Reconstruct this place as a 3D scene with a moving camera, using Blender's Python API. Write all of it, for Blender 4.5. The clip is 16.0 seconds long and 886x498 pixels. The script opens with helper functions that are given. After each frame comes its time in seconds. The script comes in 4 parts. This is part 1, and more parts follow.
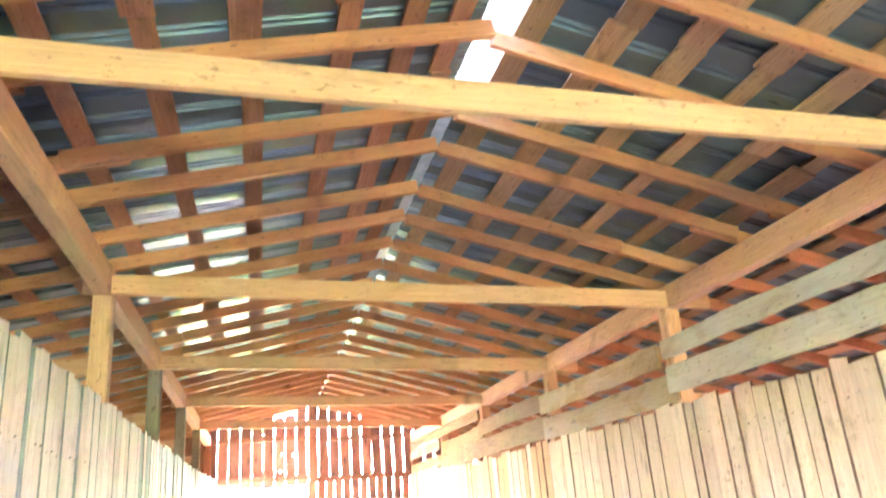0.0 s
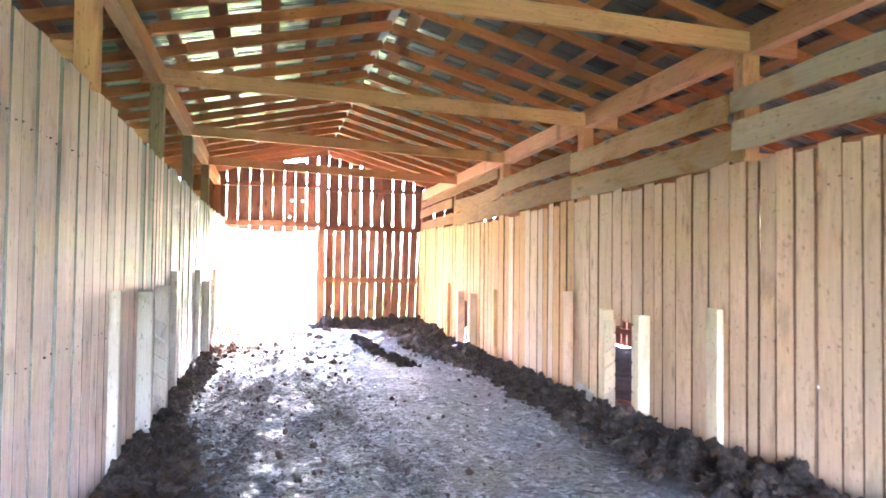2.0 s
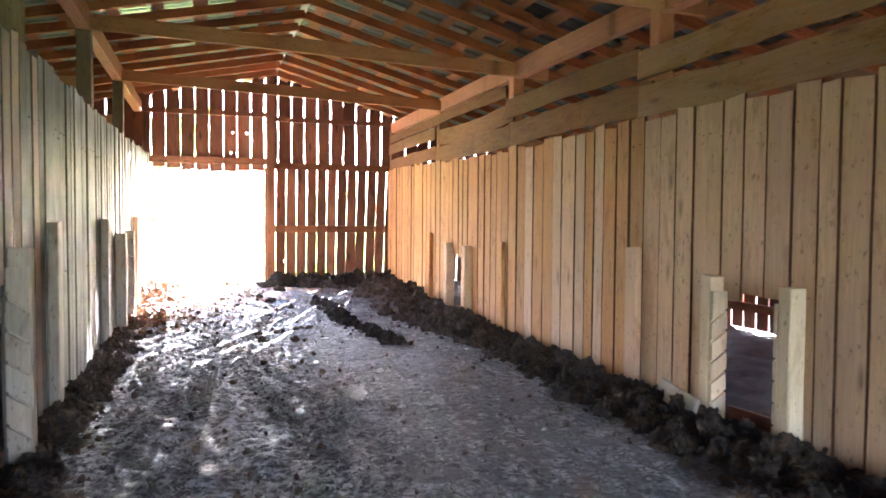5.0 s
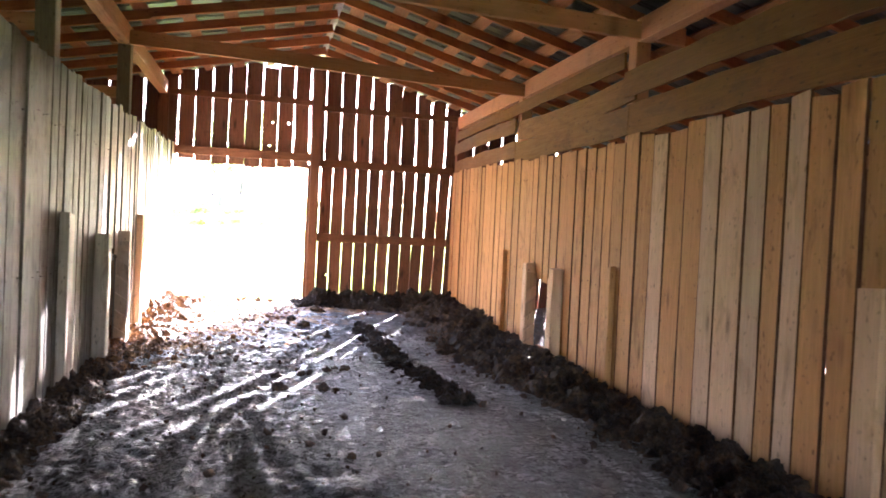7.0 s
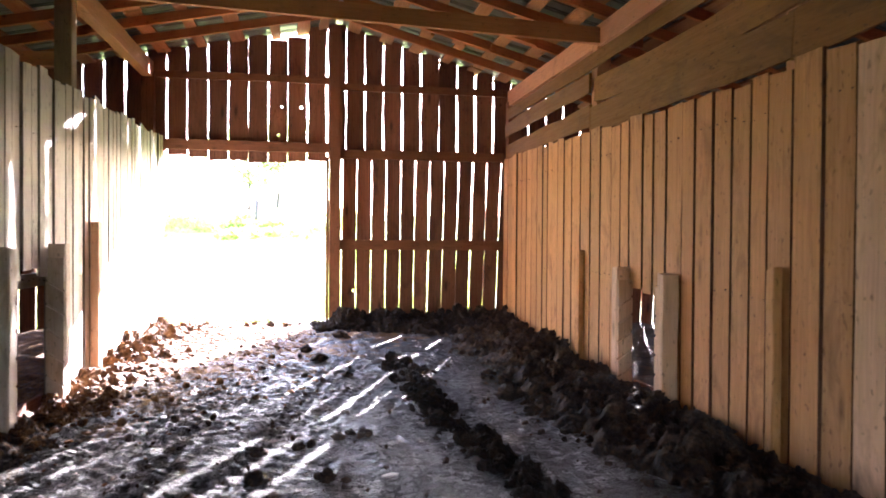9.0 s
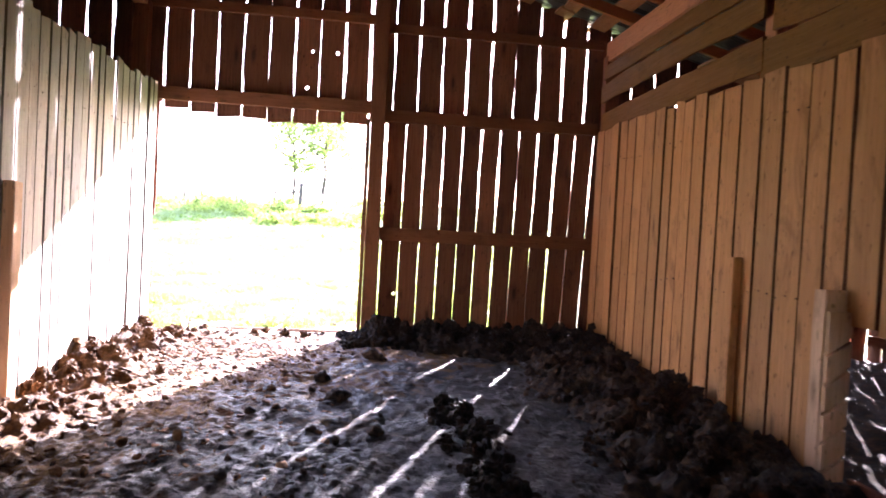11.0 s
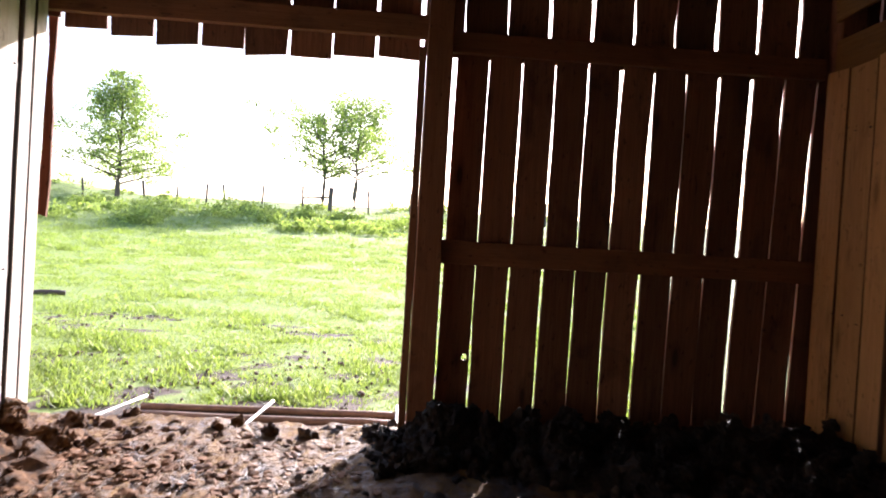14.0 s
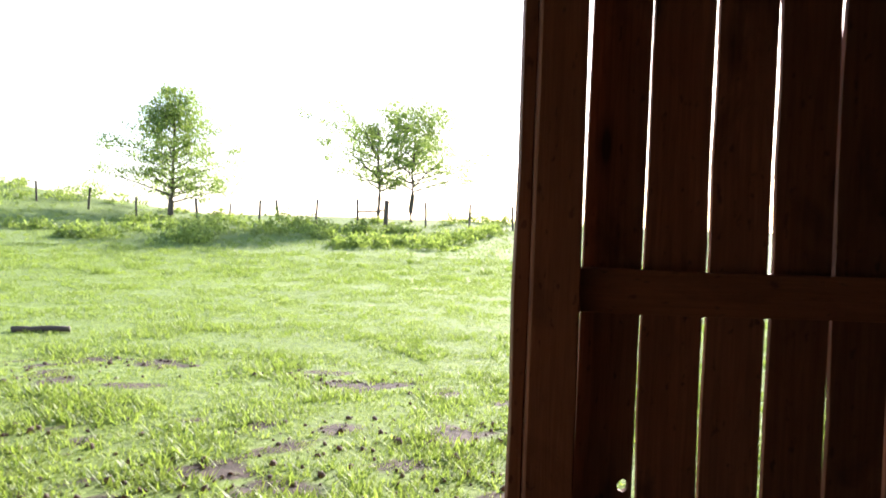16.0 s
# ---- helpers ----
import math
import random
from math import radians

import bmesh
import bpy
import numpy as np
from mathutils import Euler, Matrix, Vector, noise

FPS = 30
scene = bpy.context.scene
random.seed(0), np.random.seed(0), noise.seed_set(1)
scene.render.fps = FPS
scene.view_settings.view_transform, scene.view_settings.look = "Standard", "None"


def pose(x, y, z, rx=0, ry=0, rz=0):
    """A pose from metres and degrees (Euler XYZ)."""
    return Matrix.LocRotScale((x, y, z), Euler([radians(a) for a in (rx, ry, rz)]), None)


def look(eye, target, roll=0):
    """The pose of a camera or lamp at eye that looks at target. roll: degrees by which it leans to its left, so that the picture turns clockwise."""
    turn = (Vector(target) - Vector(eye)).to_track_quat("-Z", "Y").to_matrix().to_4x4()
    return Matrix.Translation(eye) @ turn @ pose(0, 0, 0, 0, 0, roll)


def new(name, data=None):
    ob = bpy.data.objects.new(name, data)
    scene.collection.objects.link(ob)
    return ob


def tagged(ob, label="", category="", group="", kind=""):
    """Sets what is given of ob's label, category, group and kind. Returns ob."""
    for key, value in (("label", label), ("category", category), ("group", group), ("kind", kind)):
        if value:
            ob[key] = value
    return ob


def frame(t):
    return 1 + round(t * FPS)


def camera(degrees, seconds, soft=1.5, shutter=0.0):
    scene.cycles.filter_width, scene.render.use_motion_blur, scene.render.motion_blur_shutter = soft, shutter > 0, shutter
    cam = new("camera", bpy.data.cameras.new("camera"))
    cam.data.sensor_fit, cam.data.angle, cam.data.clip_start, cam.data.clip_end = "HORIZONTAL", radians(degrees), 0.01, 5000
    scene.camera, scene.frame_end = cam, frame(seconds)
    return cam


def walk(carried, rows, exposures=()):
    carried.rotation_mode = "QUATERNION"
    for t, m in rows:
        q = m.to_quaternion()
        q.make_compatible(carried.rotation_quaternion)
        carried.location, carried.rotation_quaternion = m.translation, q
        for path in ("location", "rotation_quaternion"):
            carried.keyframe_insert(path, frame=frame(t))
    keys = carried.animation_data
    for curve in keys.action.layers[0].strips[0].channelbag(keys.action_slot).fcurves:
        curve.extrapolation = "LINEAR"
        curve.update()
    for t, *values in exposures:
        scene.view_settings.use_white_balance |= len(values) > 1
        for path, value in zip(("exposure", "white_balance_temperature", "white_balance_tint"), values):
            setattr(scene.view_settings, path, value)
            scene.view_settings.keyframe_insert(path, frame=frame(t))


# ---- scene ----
cam = camera(61.8, 16.0, 1.7, 0.4)
# seconds, eye, target, roll
ROWS = [
    (0.0, (0.311, 0.45, 1.696), (0.789, 2.279, 2.35), -4.7),
    (0.5, (0.263, 0.535, 1.631), (0.667, 2.44, 2.089), -4.3),
    (1.0, (0.225, 0.659, 1.595), (0.585, 2.604, 1.892), -3.6),
    (1.5, (0.213, 0.879, 1.546), (0.615, 2.834, 1.667), -2.7),
    (2.0, (0.287, 1.345, 1.483), (0.747, 3.29, 1.546), 0.7),
    (2.5, (0.266, 1.811, 1.495), (0.682, 3.766, 1.569), 1.9),
    (3.0, (0.261, 2.288, 1.498), (0.786, 4.218, 1.481), -0.6),
    (3.2, (0.231, 2.468, 1.53), (0.781, 4.391, 1.496), -0.6),
    (5.3, (0.386, 4.663, 1.5), (1.006, 6.562, 1.415), 0.4),
    (5.5, (0.437, 4.942, 1.461), (1.073, 6.837, 1.388), 0.1),
    (6.0, (0.553, 5.56, 1.468), (1.103, 7.483, 1.449), 1.7),
    (6.5, (0.638, 6.129, 1.49), (1.209, 8.045, 1.456), 0.5),
    (7.0, (0.804, 6.776, 1.455), (1.269, 8.72, 1.409), 2.7),
    (7.5, (0.908, 7.355, 1.452), (1.389, 9.295, 1.393), 2.1),
    (8.0, (1.057, 7.966, 1.404), (1.439, 9.929, 1.37), 2.2),
    (8.5, (1.18, 8.59, 1.361), (1.422, 10.575, 1.335), 1.9),
    (9.0, (1.27, 9.202, 1.364), (1.617, 11.171, 1.335), 0.4),
    (11.5, (1.445, 12.293, 1.311), (1.643, 14.282, 1.258), 3.0),
    (12.0, (1.346, 12.889, 1.305), (1.529, 14.88, 1.240), 0.2),
    (12.5, (1.333, 13.49, 1.303), (1.612, 15.469, 1.230), 2.8),
    (13.0, (1.302, 14.086, 1.319), (1.361, 16.085, 1.287), 3.5),
    (13.5, (1.321, 14.65, 1.325), (1.474, 16.643, 1.275), -0.2),
    (14.0, (1.350, 15.255, 1.347), (1.489, 17.25, 1.317), 3.4),
    (14.5, (1.316, 15.895, 1.362), (1.409, 17.892, 1.407), 0.6),
    (15.0, (1.287, 16.380, 1.366), (1.32, 18.378, 1.434), 4.9),
    (15.5, (1.254, 16.835, 1.380), (1.229, 18.834, 1.443), 1.5),
    (16.0, (1.233, 17.379, 1.385), (1.217, 19.379, 1.380), 2.1),
]
# seconds, stops, kelvin, tint
EXPOSURES = [(0.0, 8.7, 5200, 26), (0.5, 8.58, 5200, 27), (1.0, 8.38, 5150, 34), (1.5, 7.92, 5200, 31), (2.0, 7.56, 5250, 29), (3.0, 6.97, 5250, 24), (5.5, 6.08, 5650, 25), (7.0, 5.6, 5750, 27), (9.0, 5.05, 5850, 29), (11.5, 3.73, 5800, 36), (12.5, 3.13, 5750, 36), (13.5, 2.38, 5900, 30), (14.5, 2.08, 6150, 22), (16.0, 1.78, 6200, 19)]
PATH = [(t, look(eye, target, roll)) for t, eye, target, roll in ROWS]
walk(cam, PATH, EXPOSURES)

# ---- light ----
SUN_AZ, SUN_EL = 23.5, 23.7  # degrees from +y towards +x, and up
world = bpy.data.worlds.new("sky")
scene.world = world
world.use_nodes = True
wn = world.node_tree.nodes
sky = wn.new("ShaderNodeTexSky")
sky.sky_type, sky.sun_disc = "NISHITA", False
sky.sun_elevation, sky.sun_rotation = radians(SUN_EL), radians(SUN_AZ)
sky.air_density, sky.dust_density = 1.0, 1.5
wn["Background"].inputs["Strength"].default_value = 0.11
world.node_tree.links.new(sky.outputs[0], wn["Background"].inputs["Color"])
sun = new("sun", bpy.data.lights.new("sun", "SUN"))
sun.data.energy, sun.data.angle, sun.data.color = 5.0, radians(0.53), (1.0, 0.93, 0.82)
az, el = radians(SUN_AZ), radians(SUN_EL)
sun.matrix_world = look((math.sin(az) * 60, 20 + math.cos(az) * 60, math.tan(el) * 60), (0, 20, 0))


# ---- materials ----
class Nodes:
    def __init__(self, name):
        self.mat = bpy.data.materials.new(name)
        self.mat.use_nodes = True
        self.tree = self.mat.node_tree
        self.bsdf = self.tree.nodes["Principled BSDF"]
        self.out = self.tree.nodes["Material Output"]

    def add(self, kind, **inputs):
        n = self.tree.nodes.new(kind)
        for k, v in inputs.items():
            k = k.replace("_", " ")
            if isinstance(v, bpy.types.NodeSocket):
                self.tree.links.new(v, n.inputs[k])
            else:
                n.inputs[k].default_value = v
        return n

    def link(self, a, b):
        self.tree.links.new(a, b)

    def coords(self, scale, space="Object", shift=True):
        tc = self.add("ShaderNodeTexCoord")
        src = tc.outputs[space]
        if shift:
            info = self.add("ShaderNodeObjectInfo")
            off = self.add("ShaderNodeVectorMath")
            off.operation = "MULTIPLY_ADD"
            self.link(info.outputs["Random"], off.inputs[0])
            off.inputs[1].default_value = (37.0, 53.0, 71.0)
            self.link(src, off.inputs[2])
            src = off.outputs[0]
        m = self.add("ShaderNodeMapping", Vector=src)
        m.inputs["Scale"].default_value = scale
        return m.outputs[0]

    def noise(self, vec, scale, detail=4.0, rough=0.6, warp=0.0):
        n = self.add("ShaderNodeTexNoise", Vector=vec, Scale=scale, Detail=detail, Roughness=rough, Distortion=warp)
        return n.outputs["Fac"]

    def ramp(self, fac, stops):
        n = self.add("ShaderNodeValToRGB", Fac=fac)
        el_ = n.color_ramp.elements
        while len(el_) < len(stops):
            el_.new(0.5)
        for e, (p, c) in zip(el_, stops):
            e.position, e.color = p, (*c, 1.0) if len(c) == 3 else c
        return n.outputs["Color"]

    def mix(self, fac, a, b, mode="MIX"):
        n = self.add("ShaderNodeMix")
        n.data_type, n.blend_type = "RGBA", mode
        for sock, v in ((n.inputs[0], fac), (n.inputs[6], a), (n.inputs[7], b)):
            if isinstance(v, bpy.types.NodeSocket):
                self.link(v, sock)
            else:
                sock.default_value = (*v, 1.0) if isinstance(v, tuple) else v
        return n.outputs[2]

    def maths(self, op, a, b=0.0):
        n = self.add("ShaderNodeMath")
        n.operation = op
        for sock, v in zip(n.inputs, (a, b)):
            if isinstance(v, bpy.types.NodeSocket):
                self.link(v, sock)
            else:
                sock.default_value = v
        return n.outputs[0]

    def bump(self, height, strength, distance):
        n = self.add("ShaderNodeBump", Height=height, Strength=strength, Distance=distance)
        self.link(n.outputs[0], self.bsdf.inputs["Normal"])


def g3(v, k):
    return tuple(c * k for c in v)


def wood(name, light, dark, spread=0.35, grey=0.0, rough=0.75, knots=0.6):
    """Sawn timber, its grain along local z; each piece has its own tone, knots and stains."""
    n = Nodes(name)
    grain = n.noise(n.coords((1, 1, 0.035)), 60.0, 7.0, 0.7, 0.8)
    broad = n.noise(n.coords((1, 1, 0.16)), 9.0, 5.0, 0.6, 1.2)
    stain = n.noise(n.coords((1, 1, 0.4)), 4.2, 6.0, 0.68, 0.8)
    mid_tone = tuple(0.72 * p + 0.28 * q for p, q in zip(light, dark))
    col = n.ramp(grain, [(0.34, tuple(0.5 * (p + q) for p, q in zip(light, dark))), (0.46, mid_tone), (0.62, light)])
    col = n.mix(n.ramp(broad, [(0.42, (0, 0, 0)), (0.62, (0.45, 0.45, 0.45))]), col, tuple(0.5 * (p + q) for p, q in zip(light, dark)))
    info = n.add("ShaderNodeObjectInfo")
    tone = n.maths("MULTIPLY_ADD", info.outputs["Random"], spread)
    n.tree.nodes[-1].inputs[2].default_value = 1.0 - spread * 0.55
    col = n.mix(1.0, col, n.add("ShaderNodeCombineColor", Red=tone, Green=tone, Blue=tone).outputs[0], "MULTIPLY")
    other = n.maths("FRACT", n.maths("MULTIPLY", info.outputs["Random"], 7.31))
    warm = n.maths("MULTIPLY", other, 0.35)
    col = n.mix(warm, col, n.mix(1.0, col, (1.12, 0.92, 0.74), "MULTIPLY"))
    if grey:
        col = n.mix(n.ramp(stain, [(0.40, (0, 0, 0)), (0.66, (grey, grey, grey))]), col, (0.47, 0.44, 0.40))
    col = n.mix(n.ramp(stain, [(0.30, (0.62, 0.62, 0.62)), (0.46, (0, 0, 0))]), col, g3(dark, 0.80))
    if knots:
        v = n.add("ShaderNodeTexVoronoi", Vector=n.coords((1, 0, 0.30)), Scale=4.6, Randomness=1.0)
        kn = n.ramp(v.outputs["Distance"], [(0.06, (knots, knots, knots)), (0.10, (knots * 0.45,) * 3), (0.19, (0, 0, 0))])
        col = n.mix(kn, col, g3(dark, 0.40))
    fleck = n.noise(n.coords((1, 1, 0.45)), 38.0, 3.0, 0.5)
    col = n.mix(n.ramp(fleck, [(0.63, (0, 0, 0)), (0.70, (0.6, 0.6, 0.6))]), col, g3(dark, 0.45))
    n.link(col, n.bsdf.inputs["Base Color"])
    n.link(n.ramp(grain, [(0.3, (rough + 0.1,) * 3), (0.7, (rough - 0.12,) * 3)]), n.bsdf.inputs["Roughness"])
    n.bsdf.inputs["Specular IOR Level"].default_value = 0.3
    n.bump(grain, 0.5, 0.006)
    return n.mat


# Orange and tan planks: the light's change along the right wall, put into colour.
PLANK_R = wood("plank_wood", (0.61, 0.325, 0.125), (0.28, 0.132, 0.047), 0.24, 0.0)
PLANK_W = wood("plank_wood_tan", (0.71, 0.475, 0.295), (0.37, 0.23, 0.135), 0.22, 0.08)
POST_G = wood("post_wood_grey", (0.42, 0.36, 0.30), (0.20, 0.16, 0.125), 0.3, 0.1)
# Left wall tones: pale sunlit end, dim middle, brighter near part, painted as wood colour.
PLANK_E = wood("plank_wood_sunlit_grey", (0.54, 0.51, 0.46), (0.27, 0.25, 0.22), 0.3, 0.2)
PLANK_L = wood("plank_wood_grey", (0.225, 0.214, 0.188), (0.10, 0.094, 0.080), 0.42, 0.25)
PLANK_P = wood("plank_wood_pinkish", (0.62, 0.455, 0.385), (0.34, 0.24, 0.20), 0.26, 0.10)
OCHRE = wood("beam_wood", (0.53, 0.265, 0.135), (0.31, 0.140, 0.064), 0.3, 0.0)
WANE = wood("waney_edge", (0.16, 0.075, 0.035), (0.05, 0.022, 0.012), 0.3, 0.0)
WANE_G = wood("waney_edge_grey", (0.17, 0.155, 0.14), (0.06, 0.055, 0.05), 0.3, 0.0)
# Rail tones from dark to pale: light fading along the boards, put into colour.
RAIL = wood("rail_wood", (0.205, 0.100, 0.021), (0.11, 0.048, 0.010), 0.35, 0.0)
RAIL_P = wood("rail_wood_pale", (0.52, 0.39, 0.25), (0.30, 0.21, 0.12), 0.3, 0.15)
RAIL_G = wood("rail_wood_mid", (0.38, 0.215, 0.070), (0.20, 0.105, 0.034), 0.3, 0.15)
RAFTER = wood("rafter_wood", (0.46, 0.180, 0.075), (0.24, 0.088, 0.036), 0.35, 0.0)
BATTEN = wood("batten_wood", (0.31, 0.125, 0.060), (0.15, 0.056, 0.026), 0.5, 0.0)
BATTEN_T = wood("batten_wood_tan", (0.36, 0.19, 0.085), (0.18, 0.085, 0.036), 0.55, 0.0)
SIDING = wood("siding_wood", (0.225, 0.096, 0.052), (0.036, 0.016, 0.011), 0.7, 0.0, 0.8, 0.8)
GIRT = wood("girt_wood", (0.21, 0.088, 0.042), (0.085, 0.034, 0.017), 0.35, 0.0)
POST_D = wood("post_wood_shaded", (0.23, 0.165, 0.115), (0.11, 0.072, 0.048), 0.3, 0.0)
PALE = wood("pale_wood", (0.74, 0.58, 0.38), (0.48, 0.34, 0.20), 0.2, 0.06)
FENCE = wood("fence_wood", (0.13, 0.11, 0.095), (0.06, 0.05, 0.04), 0.4, 0.0)


def mud_floor():
    n = Nodes("dung_floor")
    v = n.coords((1, 1, 1), shift=False)
    big = n.noise(v, 0.75, 4.0, 0.6, 0.6)
    mid = n.noise(n.coords((1, 0.42, 1), shift=False), 6.5, 8.0, 0.72, 1.2)
    lugs = n.noise(n.coords((0.38, 1, 1), shift=False), 26.0, 3.0, 0.55, 0.5)
    streak = n.noise(n.coords((1, 0.10, 1), shift=False), 11.0, 5.0, 0.7, 0.8)
    fine = n.noise(v, 45.0, 6.0, 0.75)
    flake = n.noise(n.coords((0.8, 1, 1), shift=False), 19.0, 7.0, 0.7, 1.2)
    col = n.ramp(mid, [(0.38, (0.020, 0.019, 0.019)), (0.46, (0.085, 0.083, 0.083)), (0.54, (0.27, 0.268, 0.27)), (0.64, (0.46, 0.455, 0.45))])
    col = n.mix(n.ramp(big, [(0.45, (0, 0, 0)), (0.62, (0.35, 0.35, 0.35))]), col, (0.30, 0.298, 0.30))
    col = n.mix(n.ramp(streak, [(0.52, (0, 0, 0)), (0.66, (0.7, 0.7, 0.7))]), col, (0.034, 0.031, 0.029))
    col = n.mix(n.ramp(flake, [(0.45, (0.93, 0.93, 0.93)), (0.50, (0, 0, 0))]), col, (0.014, 0.013, 0.012))
    col = n.mix(n.ramp(lugs, [(0.36, (0.8, 0.8, 0.8)), (0.48, (0, 0, 0))]), col, (0.030, 0.028, 0.027))
    col = n.mix(n.ramp(fine, [(0.45, (0, 0, 0)), (0.75, (0.5, 0.5, 0.5))]), col, (0.20, 0.185, 0.165))
    blotch = n.noise(n.coords((1, 0.7, 1), shift=False), 1.7, 6.0, 0.65, 0.7)
    sep = n.add("ShaderNodeSeparateXYZ", Vector=n.coords((1, 1, 1), shift=False))
    near = n.maths("ADD", n.maths("MULTIPLY", n.maths("SUBTRACT", sep.outputs[1], 15.4), 0.22), n.maths("MULTIPLY", n.maths("SUBTRACT", 1.1, sep.outputs[0]), 0.35))
    near = n.maths("ADD", near, n.maths("MULTIPLY", n.maths("SUBTRACT", blotch, 0.5), 2.2))
    # Wet floor plus shade put into the colour, deeper towards the end wall.
    damp_shade = n.maths("ADD", n.maths("MULTIPLY", n.maths("SUBTRACT", sep.outputs[1], 13.3), 0.32), n.maths("MULTIPLY", n.maths("SUBTRACT", blotch, 0.5), 3.0))
    col = n.mix(n.ramp(damp_shade, [(0.2, (0, 0, 0)), (0.9, (0.93, 0.93, 0.93))]), col, n.ramp(mid, [(0.40, (0.007, 0.006, 0.005)), (0.52, (0.022, 0.019, 0.017)), (0.66, (0.075, 0.066, 0.058))]))
    # Straw brown with its sunlit tone, painted where sun reaches the doorway floor.
    sunlit_straw = n.ramp(mid, [(0.36, (0.038, 0.016, 0.003)), (0.50, (0.130, 0.060, 0.010)), (0.64, (0.24, 0.130, 0.032))])
    col = n.mix(n.ramp(near, [(0.22, (0, 0, 0)), (0.55, (0.92, 0.92, 0.92))]), col, sunlit_straw)
    n.link(col, n.bsdf.inputs["Base Color"])
    n.link(n.ramp(mid, [(0.40, (0.36, 0.36, 0.36)), (0.60, (0.80, 0.80, 0.80))]), n.bsdf.inputs["Roughness"])
    h = n.maths("ADD", n.maths("ADD", mid, n.maths("MULTIPLY", fine, 0.3)), n.maths("ADD", n.maths("MULTIPLY", flake, 0.8), n.maths("MULTIPLY", lugs, 0.9)))
    n.bsdf.inputs["Specular IOR Level"].default_value = 0.2
    n.bump(h, 1.0, 0.045)
    return n.mat


def dung(name, k, rust=False):
    n = Nodes(name)
    v = n.coords((1, 1, 1), shift=False)
    a = n.noise(v, 11.0, 8.0, 0.75, 0.5)
    b = n.noise(v, 60.0, 6.0, 0.75)
    col = n.ramp(a, [(0.36, g3((0.016, 0.012, 0.010), k)), (0.50, g3((0.050, 0.035, 0.026), k)), (0.66, g3((0.14, 0.09, 0.058), k))])
    col = n.mix(n.ramp(b, [(0.5, (0, 0, 0)), (0.75, (0.5, 0.5, 0.5))]), col, g3((0.15, 0.095, 0.055), k))
    if rust:  # rust-brown of sunlit dung near the doorway, put into its colour
        sep = n.add("ShaderNodeSeparateXYZ", Vector=v)
        near = n.maths("ADD", n.maths("MULTIPLY", n.maths("SUBTRACT", sep.outputs[1], 14.6), 0.5), n.maths("MULTIPLY", n.maths("SUBTRACT", 0.9, sep.outputs[0]), 0.6))
        near = n.maths("MINIMUM", near, n.maths("MULTIPLY", n.maths("SUBTRACT", 1.6, sep.outputs[0]), 0.9))
        near = n.maths("ADD", near, n.maths("MULTIPLY", n.maths("SUBTRACT", a, 0.5), 2.0))
        col = n.mix(n.ramp(near, [(0.5, (0, 0, 0)), (1.0, (0.85, 0.85, 0.85))]), col, n.ramp(a, [(0.36, (0.038, 0.016, 0.005)), (0.50, (0.115, 0.050, 0.014)), (0.66, (0.22, 0.11, 0.038))]))
    n.link(col, n.bsdf.inputs["Base Color"])
    n.link(n.ramp(a, [(0.3, (0.5, 0.5, 0.5)), (0.7, (0.9, 0.9, 0.9))]), n.bsdf.inputs["Roughness"])
    n.bsdf.inputs["Specular IOR Level"].default_value = 0.15
    n.bump(n.maths("ADD", a, n.maths("MULTIPLY", b, 0.6)), 1.0, 0.03)
    return n.mat


def zinc():
    n = Nodes("zinc_sheet")
    v = n.coords((1, 1, 1), shift=False)
    a = n.noise(v, 1.3, 5.0, 0.6)
    b = n.noise(n.coords((0.25, 3, 1), shift=False), 6.0, 5.0, 0.7)
    col = n.ramp(a, [(0.3, (0.042, 0.046, 0.044)), (0.7, (0.085, 0.089, 0.084))])
    col = n.mix(n.ramp(b, [(0.55, (0, 0, 0)), (0.75, (0.6, 0.6, 0.6))]), col, (0.085, 0.07, 0.058))
    n.link(col, n.bsdf.inputs["Base Color"])
    n.bsdf.inputs["Metallic"].default_value = 0.25
    n.bsdf.inputs["Specular IOR Level"].default_value = 0.8
    n.link(n.ramp(b, [(0.3, (0.26, 0.26, 0.26)), (0.7, (0.46, 0.46, 0.46))]), n.bsdf.inputs["Roughness"])
    n.bump(a, 0.12, 0.02)
    return n.mat


def earth():
    n = Nodes("pasture_ground")
    v = n.coords((1, 1, 1), shift=False)
    a = n.noise(v, 0.35, 6.0, 0.65, 0.6)
    b = n.noise(v, 9.0, 6.0, 0.7)
    green = n.ramp(b, [(0.3, (0.075, 0.12, 0.022)), (0.55, (0.16, 0.24, 0.04)), (0.8, (0.27, 0.34, 0.075))])
    soil = n.ramp(b, [(0.35, (0.020, 0.014, 0.010)), (0.65, (0.095, 0.068, 0.048))])
    at = n.add("ShaderNodeAttribute")
    at.attribute_name = "bare"
    edge = n.maths("ADD", at.outputs["Fac"], n.maths("MULTIPLY", n.maths("SUBTRACT", b, 0.5), 0.8))
    col = n.mix(n.ramp(edge, [(0.40, (0, 0, 0)), (0.60, (1, 1, 1))]), green, soil)
    n.link(col, n.bsdf.inputs["Base Color"])
    n.bsdf.inputs["Roughness"].default_value = 0.9
    n.bump(b, 0.7, 0.05)
    return n.mat


